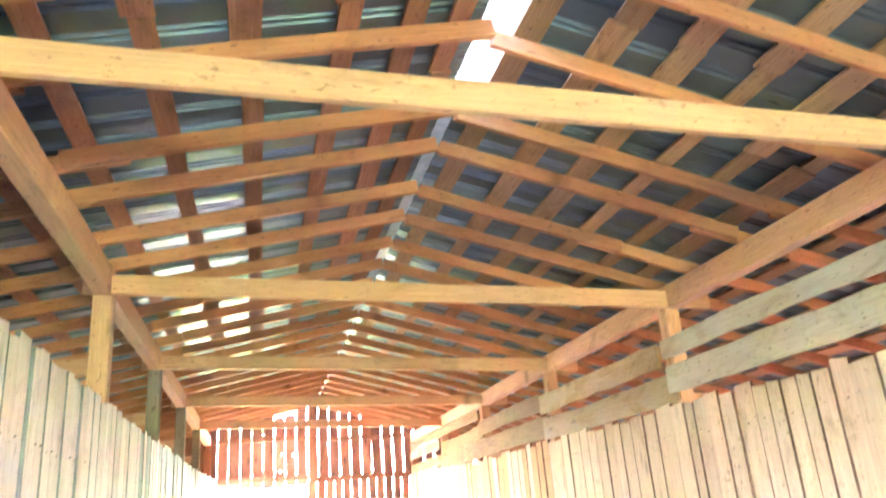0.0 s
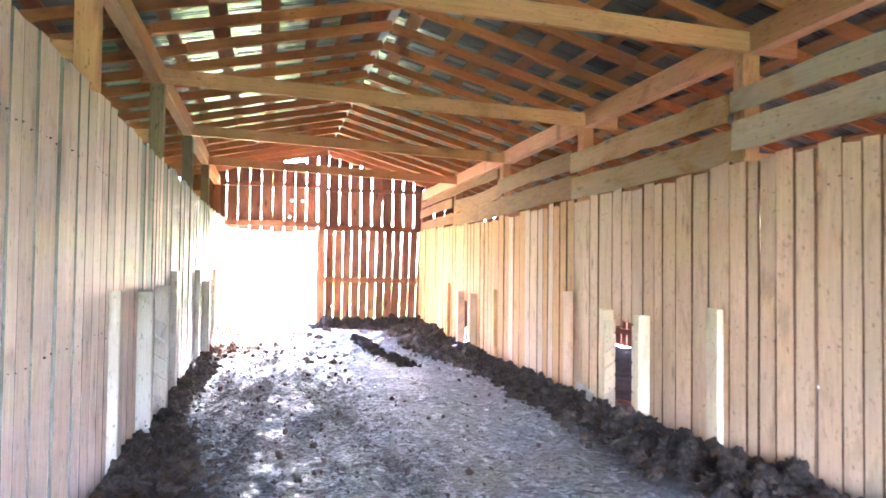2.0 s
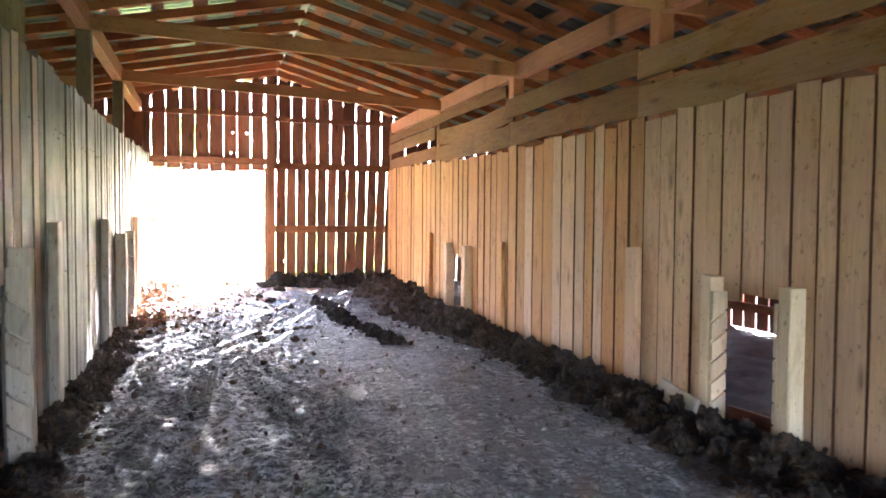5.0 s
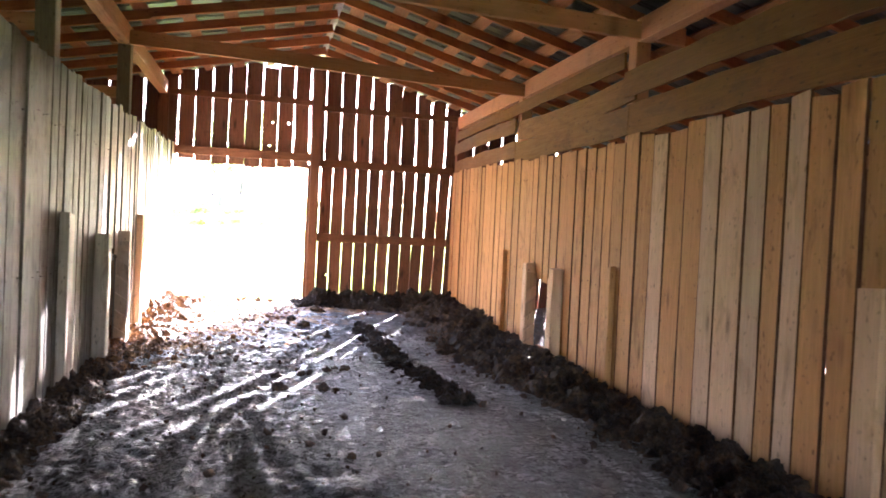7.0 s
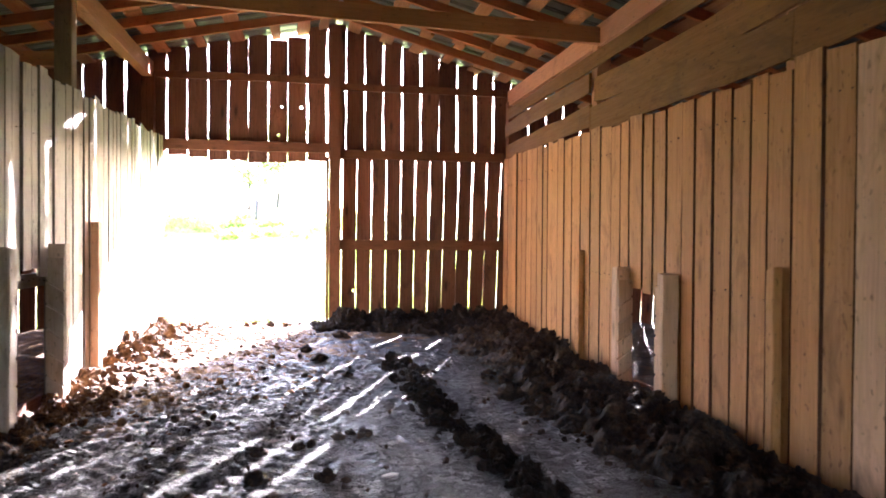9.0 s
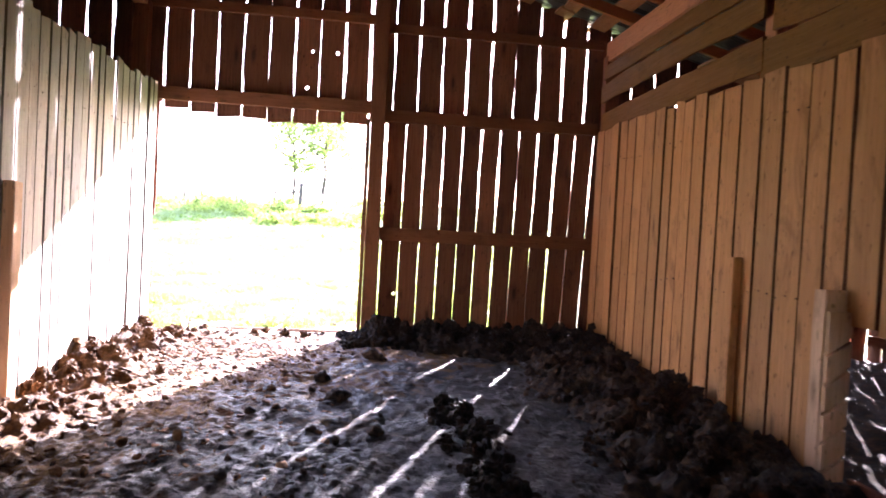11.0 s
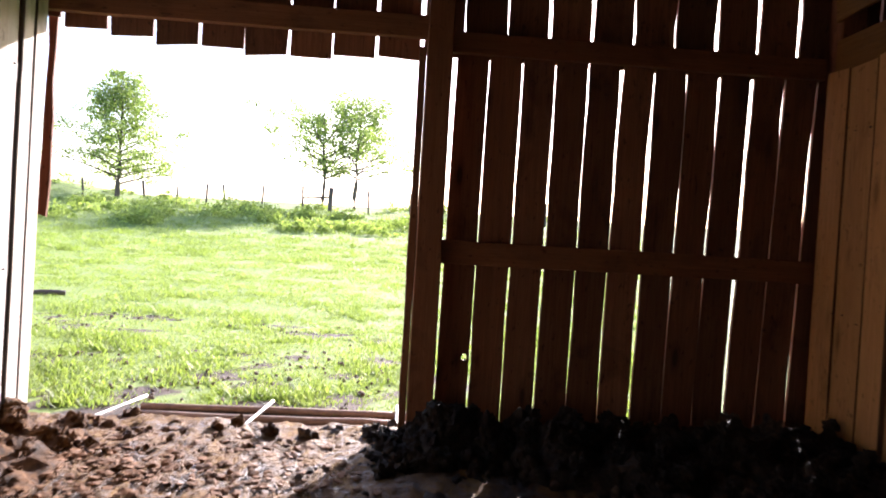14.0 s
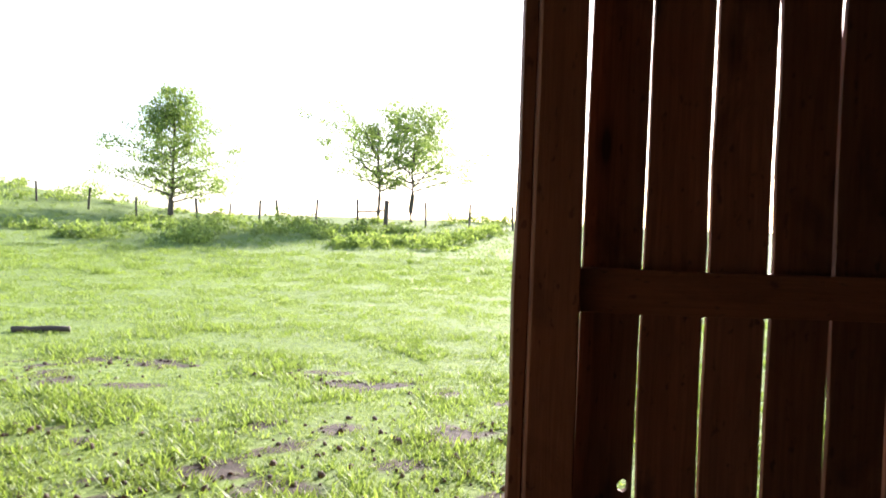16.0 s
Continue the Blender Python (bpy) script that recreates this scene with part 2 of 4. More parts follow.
def leafy(name, light, dark, trans=0.45):
    n = Nodes(name)
    geo = n.add("ShaderNodeNewGeometry")
    col = n.ramp(geo.outputs["Random Per Island"], [(0.0, dark), (0.55, light), (1.0, g3(light, 1.35))])
    n.link(col, n.bsdf.inputs["Base Color"])
    n.bsdf.inputs["Roughness"].default_value = 0.55
    tr = n.add("ShaderNodeBsdfTranslucent", Color=n.mix(1.0, col, (1.5, 1.5, 0.8), "MULTIPLY"))
    ms = n.add("ShaderNodeMixShader", Fac=trans)
    n.link(n.bsdf.outputs[0], ms.inputs[1])
    n.link(tr.outputs[0], ms.inputs[2])
    n.link(ms.outputs[0], n.out.inputs["Surface"])
    return n.mat


def plain(name, col, rough=0.6, metal=0.0, var=0.25):
    n = Nodes(name)
    a = n.noise(n.coords((1, 1, 1)), 18.0, 5.0, 0.65)
    n.link(n.ramp(a, [(0.3, g3(col, 1 - var)), (0.7, g3(col, 1 + var))]), n.bsdf.inputs["Base Color"])
    n.bsdf.inputs["Roughness"].default_value = rough
    n.bsdf.inputs["Metallic"].default_value = metal
    n.bump(a, 0.3, 0.004)
    return n.mat


FLOOR, DUNG, ZINC, EARTH = mud_floor(), dung("dung", 0.95, True), zinc(), earth()
DUNG_BLACK = dung("black_dung", 0.35)
STRAW = plain("trampled_bedding", (0.125, 0.053, 0.014), 0.85, 0.0, 0.55)
GRASS = leafy("grass_blades", (0.205, 0.275, 0.08), (0.10, 0.16, 0.04), 0.5)
LEAF = leafy("tree_leaves", (0.195, 0.265, 0.10), (0.09, 0.145, 0.045), 0.55)
WEED = leafy("weed_leaves", (0.23, 0.30, 0.10), (0.11, 0.17, 0.045), 0.5)
BARK = plain("bark", (0.10, 0.08, 0.065), 0.9)
RUST = plain("rusty_pipe", (0.25, 0.17, 0.12), 0.7)
MUD = plain("mud", (0.10, 0.072, 0.052), 0.9, 0.0, 0.4)
WHITE = plain("white_paint", (0.62, 0.60, 0.56), 0.6)
WIRE = plain("fence_wire", (0.18, 0.17, 0.16), 0.5, 0.8)


# ---- building helpers ----
def obj(name, me, mat, parent=None, m=None, label="", category="", group="", kind=""):
    ob = new(name, me)
    if mat and not me.materials:
        me.materials.append(mat)
    if parent:
        ob.parent = parent
    if m is not None:
        ob.matrix_basis = m
    return tagged(ob, label, category, group, kind)


def empty(name, m=None, label="", category="", group="", kind=""):
    ob = new(name)
    if m is not None:
        ob.matrix_basis = m
    return tagged(ob, label, category, group, kind)


def mesh(name, verts, faces, smooth=False):
    me = bpy.data.meshes.new(name)
    me.from_pydata([tuple(v) for v in verts], [], faces)
    if smooth:
        me.shade_smooth()
    me.update()
    return me


BOARDS = {}


def board(w, t, length, mat, wav=0.004, n=4, seed=0, cham=0.0, bow=0.0, edge=None):
    """A sawn board: width along x, thickness along y, length up z from 0. Shared by alike pieces."""
    key = (round(w, 3), round(t, 3), round(length, 2), mat.name, wav, n, seed, cham, bow, edge.name if edge else "")
    if key in BOARDS:
        return BOARDS[key]
    r = random.Random(hash((key[0], key[1], key[2], n, seed)) & 0xffff)
    if cham:
        c = cham
        sec = [(-w / 2 + c, -t / 2), (w / 2 - c, -t / 2), (w / 2, -t / 2 + c), (w / 2, t / 2 - c), (w / 2 - c, t / 2), (-w / 2 + c, t / 2), (-w / 2, t / 2 - c), (-w / 2, -t / 2 + c)]
    else:
        sec = [(-w / 2, -t / 2), (w / 2, -t / 2), (w / 2, t / 2), (-w / 2, t / 2)]
    k, vs, fs = len(sec), [], []
    for i in range(n + 1):
        l, rr, dy = r.uniform(-wav, wav), r.uniform(-wav, wav), r.uniform(-wav, wav) * 0.4
        b = bow * math.sin(math.pi * i / n)
        slant = r.uniform(-0.012, 0.012) if i in (0, n) else 0.0
        for x, y in sec:
            vs.append((x + (l if x < 0 else rr) + b, y + dy, length * i / n + (slant if x < 0 else -slant)))
    for i in range(n):
        for j in range(k):
            a, b2 = i * k + j, i * k + (j + 1) % k
            fs.append((a, b2, b2 + k, a + k))
    fs.append(tuple(reversed(range(k))))
    fs.append(tuple(range(n * k, n * k + k)))
    me = mesh("board", vs, fs)
    me.materials.append(mat)
    if edge and cham:  # dark waney edges
        me.materials.append(edge)
        me.polygons.foreach_set("material_index", [1 if q < n * k and q % k not in (0, 4) else 0 for q in range(len(fs))])
    BOARDS[key] = me
    return me


def along(p, q, roll=0.0):
    """A pose that takes local z from p to q; roll turns the piece about its length."""
    d = Vector(q) - Vector(p)
    return Matrix.Translation(p) @ d.to_track_quat("Z", "Y").to_matrix().to_4x4() @ Matrix.Rotation(radians(roll), 4, "Z")


def fbm(x, y, z, s, o=4):
    return noise.fractal(Vector((x * s, y * s, z * s)), 1.0, 2.0, o)


def smooth01(v):
    v = min(1.0, max(0.0, v))
    return v * v * (3 - 2 * v)


# ---- the barn's plan ----
XL, XR, YE, YB = -0.80, 4.03, 19.80, -3.6   # inner faces of the plank walls; end wall; rear wall
XOL, XOR = -4.3, 7.5                         # outer walls of the side aisles
RIDGE_X, RIDGE_Z, SLOPE_L, SLOPE_R = 1.63, 4.40, 0.20, 0.28
FRAMES = [-3.0, 0.25, 3.50, 6.75, 9.98, 13.20, 16.38]


def roof_z(x):
    return RIDGE_Z - (SLOPE_L if x < RIDGE_X else SLOPE_R) * abs(x - RIDGE_X)


def floor_z(x, y):
    return 0.12 * smooth01((y - 13.5) / 6.0)


def ground_z(x, y):
    d = y - 20.0
    z = -0.06 if d < -1 else 0.06
    if d > 0:
        e = min(d, 42.0)
        z = 0.06 + 0.014 * e + 0.00131 * e * e
        if d > 42:
            z -= 0.02 * min(d - 42.0, 30.0)
    elif d > -1:
        z = 0.06
    if d > -1:
        z -= 0.035 * (1.0 - smooth01(d / 3))
    z += 0.10 * fbm(x, y, 3.0, 0.12, 3) * smooth01((y - 20.5) / 3)
    z += 0.13 * min(30.0, max(0.0, -x - 15.5)) * smooth01((y - 38) / 22)
    return z


# ---- ground, one sheet to the horizon ----
def axis_steps(lo, hi, near_lo, near_hi, fine):
    out, v, st = [], near_lo, fine
    while v < near_hi:
        out.append(v)
        v += fine
    st = fine
    while v < hi:
        out.append(v)
        st *= 1.25
        v += st
    out.append(hi)
    v, st = near_lo, fine
    while v > lo:
        st *= 1.25
        v -= st
        out.append(max(v, lo))
    return sorted(set(out))


PATCHES = [(-2.04, 23.5, 0.75, 0.32), (-0.29, 24.35, 0.55, 0.25), (0.6, 24.0, 0.8, 0.3), (-1.75, 24.6, 0.7, 0.2), (0.55, 22.27, 0.65, 0.25), (1.42, 22.46, 0.5, 0.22), (0.1, 21.5, 0.7, 0.22), (1.4, 21.6, 0.6, 0.28), (-0.54, 21.1, 0.85, 0.28), (-1.4, 22.0, 0.5, 0.2), (-1.2, 20.7, 1.0, 0.4), (0.6, 20.7, 0.9, 0.4), (-3.4, 24.2, 0.9, 0.3)]


def bare(x, y):
    """How bare and muddy the pasture is at a place, 0 to 1."""
    b = 1.0 if y < (20.6 if -0.6 < x < 1.7 else 20.2) else 0.0
    for px, py, rx, ry in PATCHES:
        d = math.hypot((x - px) / rx, (y - py) / ry)
        b = max(b, 1.05 - d + 2.4 * fbm(x, y, 4.0, 4.2, 5))
    return min(1.0, max(0.0, b))


gx, gy = axis_steps(-900, 900, -20, 9, 0.25), axis_steps(-900, 900, 19, 60, 0.25)
gv = [(x, y, ground_z(x, y)) for y in gy for x in gx]
gf = [(j * len(gx) + i, j * len(gx) + i + 1, (j + 1) * len(gx) + i + 1, (j + 1) * len(gx) + i) for j in range(len(gy) - 1) for i in range(len(gx) - 1)]
gm = mesh("ground", gv, gf, True)
gm.attributes.new("bare", "FLOAT", "POINT").data.foreach_set("value", [bare(x, y) if 20 < y < 45 and -14 < x < 6 else (1.0 if -7 < y < 20.3 and -20 < x < 24 else 0.0) for x, y, z in gv])
obj("ground", gm, EARTH, label="sloping green pasture with bare muddy patches", category="ground", kind="structure")


# ---- floor of the barn ----
TRACKS = [(-0.27, 0.0, 12.0, 0.03), (0.12, -0.22, 15.0, 0.0), (0.55, -0.135, 12.4, 0.02), (0.85, 0.237, 13.85, 0.0), (0.18, 0.05, 10.0, 0.04)]


def tracks(x, y):
    """Ruts pressed by lugged tyres along the passage: place and slant at a given length, and sway."""
    z = 0.0
    for cx, slant, yr, sway in TRACKS:
        u = x - (cx + slant * (y - yr) + sway * math.sin(y * 0.7))
        if abs(u) < 0.105:
            lug = math.sin((y + (u if u > 0 else -u) * 0.9) * 2 * math.pi / 0.10)
            z = -0.008 + (0.011 if lug > 0.2 else -0.002)
        elif abs(u) < 0.15:
            z = max(z, 0.007)
    return z


NX, NY = 300, 1400
fv, ff = [], []
for j in range(NY + 1):
    y = YB + (19.97 - YB) * (j / NY)
    for i in range(NX + 1):
        x = XL - 0.06 + (XR - XL + 0.12) * i / NX
        left = smooth01((2.1 - x) / 1.5)
        rough = fbm(x, y * 0.8, 5.0, 5.0, 5)
        left = max(left, 0.8 * smooth01((y - 12.8) / 2.5))
        z = floor_z(x, y) + 0.022 * fbm(x, y, 1.0, 1.1, 3) + (0.008 + 0.010 * left) * rough + (0.007 + 0.012 * left) * fbm(x, y * 0.8, 2.0, 13.0, 4) + 0.010 * max(0.0, fbm(x, y * 0.6, 8.0, 2.2, 2))
        z += tracks(x, y) * smooth01((2.1 - x) / 1.5) * (1.0 - smooth01((y - 15.0) / 1.8))
        fv.append((x, y, z))
for j in range(NY):
    for i in range(NX):
        a = j * (NX + 1) + i
        ff.append((a, a + 1, a + NX + 2, a + NX + 1))
obj("floor", mesh("floor", fv, ff, True), FLOOR, label="grey trampled floor smeared with dung and tyre tracks", category="floor", kind="structure")
for name, x0, x1 in (("floor_aisle_1", XOL, XL - 0.07), ("floor_aisle_2", XR + 0.07, XOR)):
    n1, n2 = 36, 240
    vs = [(x0 + (x1 - x0) * i / n1, YB + (YE - YB) * j / n2, floor_z(0, YB + (YE - YB) * j / n2) - 0.03 + 0.09 * fbm(x0 + (x1 - x0) * i / n1, YB + (YE - YB) * j / n2, 2, 2.5, 5)) for j in range(n2 + 1) for i in range(n1 + 1)]
    fs = [(j * (n1 + 1) + i, j * (n1 + 1) + i + 1, (j + 1) * (n1 + 1) + i + 1, (j + 1) * (n1 + 1) + i) for j in range(n2) for i in range(n1)]
    obj(name, mesh(name, vs, fs, True), DUNG, label="muddy floor of the side aisle", category="floor", kind="structure")


# ---- timber frame ----
frame_root = empty("timber_frame", label="ochre sawn timber posts, ties and plates", category="frame", kind="structure")
POST_L, POST_R = XL - 0.13, XR + 0.13
for y in FRAMES:
    for x, h in ((POST_L, 3.57), (POST_R, 3.36)):
        # far left posts get a darker wood, painting in the shade there
        pm = POST_D if x < 0 and y > 9 else OCHRE
        obj("post", board(0.15, 0.15, h, pm, 0.003, 4, int(y * 7) % 4, 0.008), pm, frame_root, pose(x, y, 0.0))
    obj("tie_beam", board(0.055, 0.165, 5.62, OCHRE, 0.004, 6, int(y * 5) % 5, 0.005), OCHRE, frame_root, along((POST_L - 0.14, y - 0.105, 3.60), (POST_R + 0.38, y - 0.105, 3.385)))
    for x0, x1, z in ((POST_L - 0.07, XOL, 2.95), (POST_R + 0.07, XOR, 2.45)):
        obj("aisle_tie", board(0.05, 0.13, abs(x1 - x0), OCHRE, 0.004, 4, 1, 0.005), OCHRE, frame_root, along((x0, y, z), (x1, y, z - 0.1)))
for x, z in ((POST_L, 3.625), (POST_R, 3.42)):
    for a, b in ((YB, 3.5), (3.5, 9.98), (9.98, 16.38), (16.38, YE)):
        obj("wall_plate", board(0.13, 0.22, b - a, OCHRE, 0.006, 6, int(a * 3) % 3, 0.006), OCHRE, frame_root, along((x, a, z), (x, b, z)))

# ---- roof ----
roof_frame = empty("roof_frame", label="reddish rafters and wide boards under the roof", category="frame", kind="structure")
rr = random.Random(4)
NEAR_RAFTERS = [3.25, 3.96, 4.84, 5.36, 6.18, 6.82, 7.52, 8.22]
RAFTERS = [3.25 - 0.72 * q for q in range(9, 0, -1)] + NEAR_RAFTERS + [8.22 + 0.72 * q for q in range(1, 17) if 8.22 + 0.72 * q < YE - 0.1]
for k, y in enumerate(RAFTERS):
    for side, xe, xp in ((-1, XOL - 0.5, POST_L), (1, XOR + 0.5, POST_R)):
        dy, up = rr.uniform(-0.03, 0.03) + 0.03 * side, 0.10
        xj = xp + side * rr.uniform(-0.75, 0.35)
        z0, z1 = roof_z(RIDGE_X + 0.02) - up, roof_z(xj) - up
        obj("rafter", board(0.05, 0.11, math.hypot(xj - RIDGE_X, z1 - z0), RAFTER, 0.005, 4, k % 6, 0.004, rr.choice((-0.02, 0.0, 0.02))), RAFTER, roof_frame, along((RIDGE_X + side * 0.015, y + dy, z0), (xj, y + dy, z1)))
        xs = xj - side * 0.35
        obj("rafter", board(0.05, 0.11, math.hypot(xe - xs, roof_z(xe) - roof_z(xs)), RAFTER, 0.005, 4, (k + 2) % 6, 0.004), RAFTER, roof_frame, along((xs, y + dy + 0.052, roof_z(xs) - up), (xe, y + dy + 0.052, roof_z(xe) - up)))
k = 0
ROOF_BOARDS = {-1: [0.20, 0.50, 0.88] + [1.38 + 0.49 * q for q in range(10)], 1: [0.22, 0.68, 1.10] + [1.54 + 0.42 * q for q in range(12)]}
for side in (-1, 1):
    for d in ROOF_BOARDS[side]:
        if d > 6.3:
            continue
        x = RIDGE_X + side * d
        yy = YB
        while yy < YE:
            ln = min(rr.choice((3.2, 4.0, 4.0)), YE + 0.25 - yy)
            obj("roof_board", board(rr.choice((0.13, 0.16, 0.18)), 0.026, round(ln, 1), BATTEN if side < 0 else BATTEN_T, 0.007, 4, k % 4), None, roof_frame,
                along((x + rr.uniform(-0.03, 0.03), yy, roof_z(x) - 0.03), (x + rr.uniform(-0.03, 0.03), yy + ln, roof_z(x) - 0.03)) @ Matrix.Rotation(side * math.atan(SLOPE_L if side < 0 else SLOPE_R), 4, "Z"))
            yy += ln + 0.01
            k += 1


def sheet_roof(name, side, xe):
    """Corrugated sheets laid in two courses, each sheet with its own small tilt."""
    vs, fs = [], []
    r = random.Random(8 + side)
    y = YB - 0.13
    while y < YE - 0.5:
        for c0, c1, lift in ((0.24 if side > 0 and y < 4.2 else 0.05, 2.95, 0.009), (2.70, abs(xe - RIDGE_X), 0.0)):
            base, tip, turn = len(vs), r.uniform(0, 0.003), r.uniform(-0.003, 0.003)
            prof = [(0.0, 0.0)] + [(0.254 * q + u, h) for q in range(3) for u, h in ((0.09, 0.0), (0.10, 0.018), (0.115, 0.018), (0.125, 0.0), (0.145, 0.0), (0.155, 0.018), (0.17, 0.018), (0.18, 0.0))] + [(0.80, 0.0)]
            m = 5
            for i in range(m):
                d = c0 + (c1 - c0) * i / (m - 1)
                x = RIDGE_X + side * d
                for py, pz in prof:
                    vs.append((x, y + py + turn * d, roof_z(x) + pz + lift + tip + 0.002 * math.sin(d * 3 + y)))
            w = len(prof)
            for i in range(m - 1):
                for j in range(w - 1):
                    q = (base + i * w + j, base + i * w + j + 1, base + (i + 1) * w + j + 1, base + (i + 1) * w + j)
                    fs.append(q if side < 0 else q[::-1])
        y += 0.765
    ob = obj(name, mesh(name, vs, fs), ZINC, label="dark grey corrugated metal roof sheets", category="roof", kind="structure")
    sol = ob.modifiers.new("thickness", "SOLIDIFY")
    sol.thickness = 0.002
    return ob


sheet_roof("ceiling_1", -1, XOL - 0.6)
sheet_roof("ceiling_2", 1, XOR + 0.6)
# ridge cap: bent sheets that leave the ridge open on one side
vs, fs = [], []
for a, b, sh, up in ((YB - 0.3, 2.2, 0.10, 0.05), (2.15, 4.9, 0.22, 0.05), (4.85, 8.4, 0.03, 0.03), (8.35, 12.6, 0.0, 0.035), (12.55, 16.8, 0.0, 0.03), (16.75, 20.0, 0.0, 0.03)):
    base = len(vs)
    for yv in (a, (a + b) / 2, b):
        for i in range(9):
            t = -1 + 2 * i / 8
            vs.append((RIDGE_X + sh + 0.27 * t, yv, RIDGE_Z + up - (0.27 * (sh + 0.27 * t) if sh + 0.27 * t > 0 else -0.19 * (sh + 0.27 * t))))
    for j in range(2):
        for i in range(8):
            q = base + j * 9 + i
            fs.append((q, q + 1, q + 10, q + 9))
ob = obj("ceiling_ridge", mesh("ceiling_ridge", vs, fs, True), plain("galvanised_cap", (0.42, 0.42, 0.43), 0.45, 0.3), label="bent metal ridge cap with open gaps", category="roof", kind="structure")
ob.modifiers.new("thickness", "SOLIDIFY").thickness = 0.002

# ---- plank walls of the passage ----
GATES_R = [(8.22, 8.91), (14.57, 15.33)]
GATES_L = [(8.30, 9.20), (14.45, 15.44)]


def top_r(y):
    return 2.40 + 0.14 * smooth01((y - 14) / 6)


def top_l(y):
    return 2.62 + 0.08 * smooth01((y - 14) / 6)


SEAMS_R = [5.80, 6.01, 6.22, 6.43, 6.57, 6.81, 7.11, 7.35, 7.63, 7.87, 8.04, 8.26, 8.50, 8.73, 8.97, 9.31, 9.54, 9.77, 10.02, 10.26, 10.48, 10.71, 10.90, 11.08, 11.30, 11.61, 11.83, 12.09, 12.36, 12.60, 12.85, 13.11, 13.35, 13.55, 13.76, 14.00, 14.24, 14.43, 14.70, 14.92, 15.11, 15.37, 15.57, 15.80, 16.07, 16.33, 16.60, 16.86, 17.11, 17.33, 17.53, 17.72, 17.90, 18.13, 18.37, 18.61, 18.83, 19.05, 19.28, 19.55, YE - 0.01]


def plank_wall(name, xf, side, mat, top, gates, label, seed):
    r = random.Random(seed)
    vs, fs = [], []
    root = empty(name, label=label, category="wall", kind="structure")
    for z in (1.02, 2.15):
        for i in range(len(FRAMES)):
            a = FRAMES[i]
            b = FRAMES[i + 1] if i + 1 < len(FRAMES) else YE
            obj("rail", board(0.05, 0.10, b - a, mat, 0.003, 3, 1), mat, root, along((xf + side * 0.053, a, z), (xf + side * 0.053, b, z)))
    y = YB
    while y < YE - 0.06:
        w = r.choice((0.16, 0.18, 0.20, 0.22, 0.24) if y < 12.5 else (0.14, 0.16, 0.18))
        if side > 0 and y > 5.5:
            w = next((q for q in SEAMS_R if q > y + 0.03), YE - 0.012) - y
        w = min(w, YE - 0.012 - y)
        yc, z0 = y + w / 2, floor_z(0, y) - 0.05
        h = round(top(yc) + r.uniform(-0.03, 0.03), 2)
        for a, b in gates:
            if a < yc < b:
                z0 = 0.93 if side > 0 else 1.08
        d = xf + side * (0.016 + r.uniform(-0.009, 0.006)) + (0.06 * max(0.0, yc - 10) / 9.8 if side < 0 else 0.0)
        # right wall turns from tan to orange with y, painting in its changing light
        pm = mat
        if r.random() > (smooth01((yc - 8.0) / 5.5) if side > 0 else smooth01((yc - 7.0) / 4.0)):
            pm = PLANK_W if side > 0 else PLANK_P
        # paler planks paint in the sunlit end; the dim middle keeps the dark ones
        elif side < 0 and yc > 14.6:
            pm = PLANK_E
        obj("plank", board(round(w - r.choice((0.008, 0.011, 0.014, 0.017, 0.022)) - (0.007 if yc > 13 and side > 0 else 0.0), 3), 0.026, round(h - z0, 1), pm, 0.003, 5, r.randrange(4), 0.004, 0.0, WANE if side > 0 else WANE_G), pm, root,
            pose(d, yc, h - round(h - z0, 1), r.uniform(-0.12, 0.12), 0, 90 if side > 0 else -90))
        y += w
    return root


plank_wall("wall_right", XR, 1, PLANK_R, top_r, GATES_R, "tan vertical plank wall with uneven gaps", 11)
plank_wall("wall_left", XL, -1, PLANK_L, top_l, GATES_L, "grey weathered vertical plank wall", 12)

# ---- nail heads in the planks, two at each rail ----
NAIL = plain("nail_heads", (0.05, 0.04, 0.035), 0.6, 0.6)
rn = random.Random(64)
for name, xf, side, top in (("nail_heads_tan_wall", XR, -1, top_r), ("nail_heads_grey_wall", XL, 1, top_l)):
    vs, fs = [], []
    y = 3.0
    while y < YE - 0.1:
        for z in (1.02, 2.15):
            for dy in (-0.05, 0.05):
                b, rad = len(vs), rn.uniform(0.005, 0.009)
                cy, cz = y + dy + rn.uniform(-0.015, 0.015), z + rn.uniform(-0.03, 0.03)
                cx = xf + side * 0.004 + (0.06 * max(0.0, cy - 10) / 9.8 if side > 0 else 0.0)
                for q in range(6):
                    vs.append((cx - side * 0.012, cy + rad * math.cos(q * math.pi / 3), cz + rad * math.sin(q * math.pi / 3)))
                vs.append((cx + side * 0.003, cy, cz))
                fs.extend((b + q, b + (q + 1) % 6, b + 6) for q in range(6))
        y += 0.22
    obj(name, mesh(name, vs, fs), NAIL, label="dark nail heads in the plank wall", category="nails", kind="stuff")

# ---- end wall ----
wall_end = empty("wall_end", label="dark reddish slatted end wall with light in the gaps", category="wall", kind="structure")
r = random.Random(21)
YG = YE + 0.055


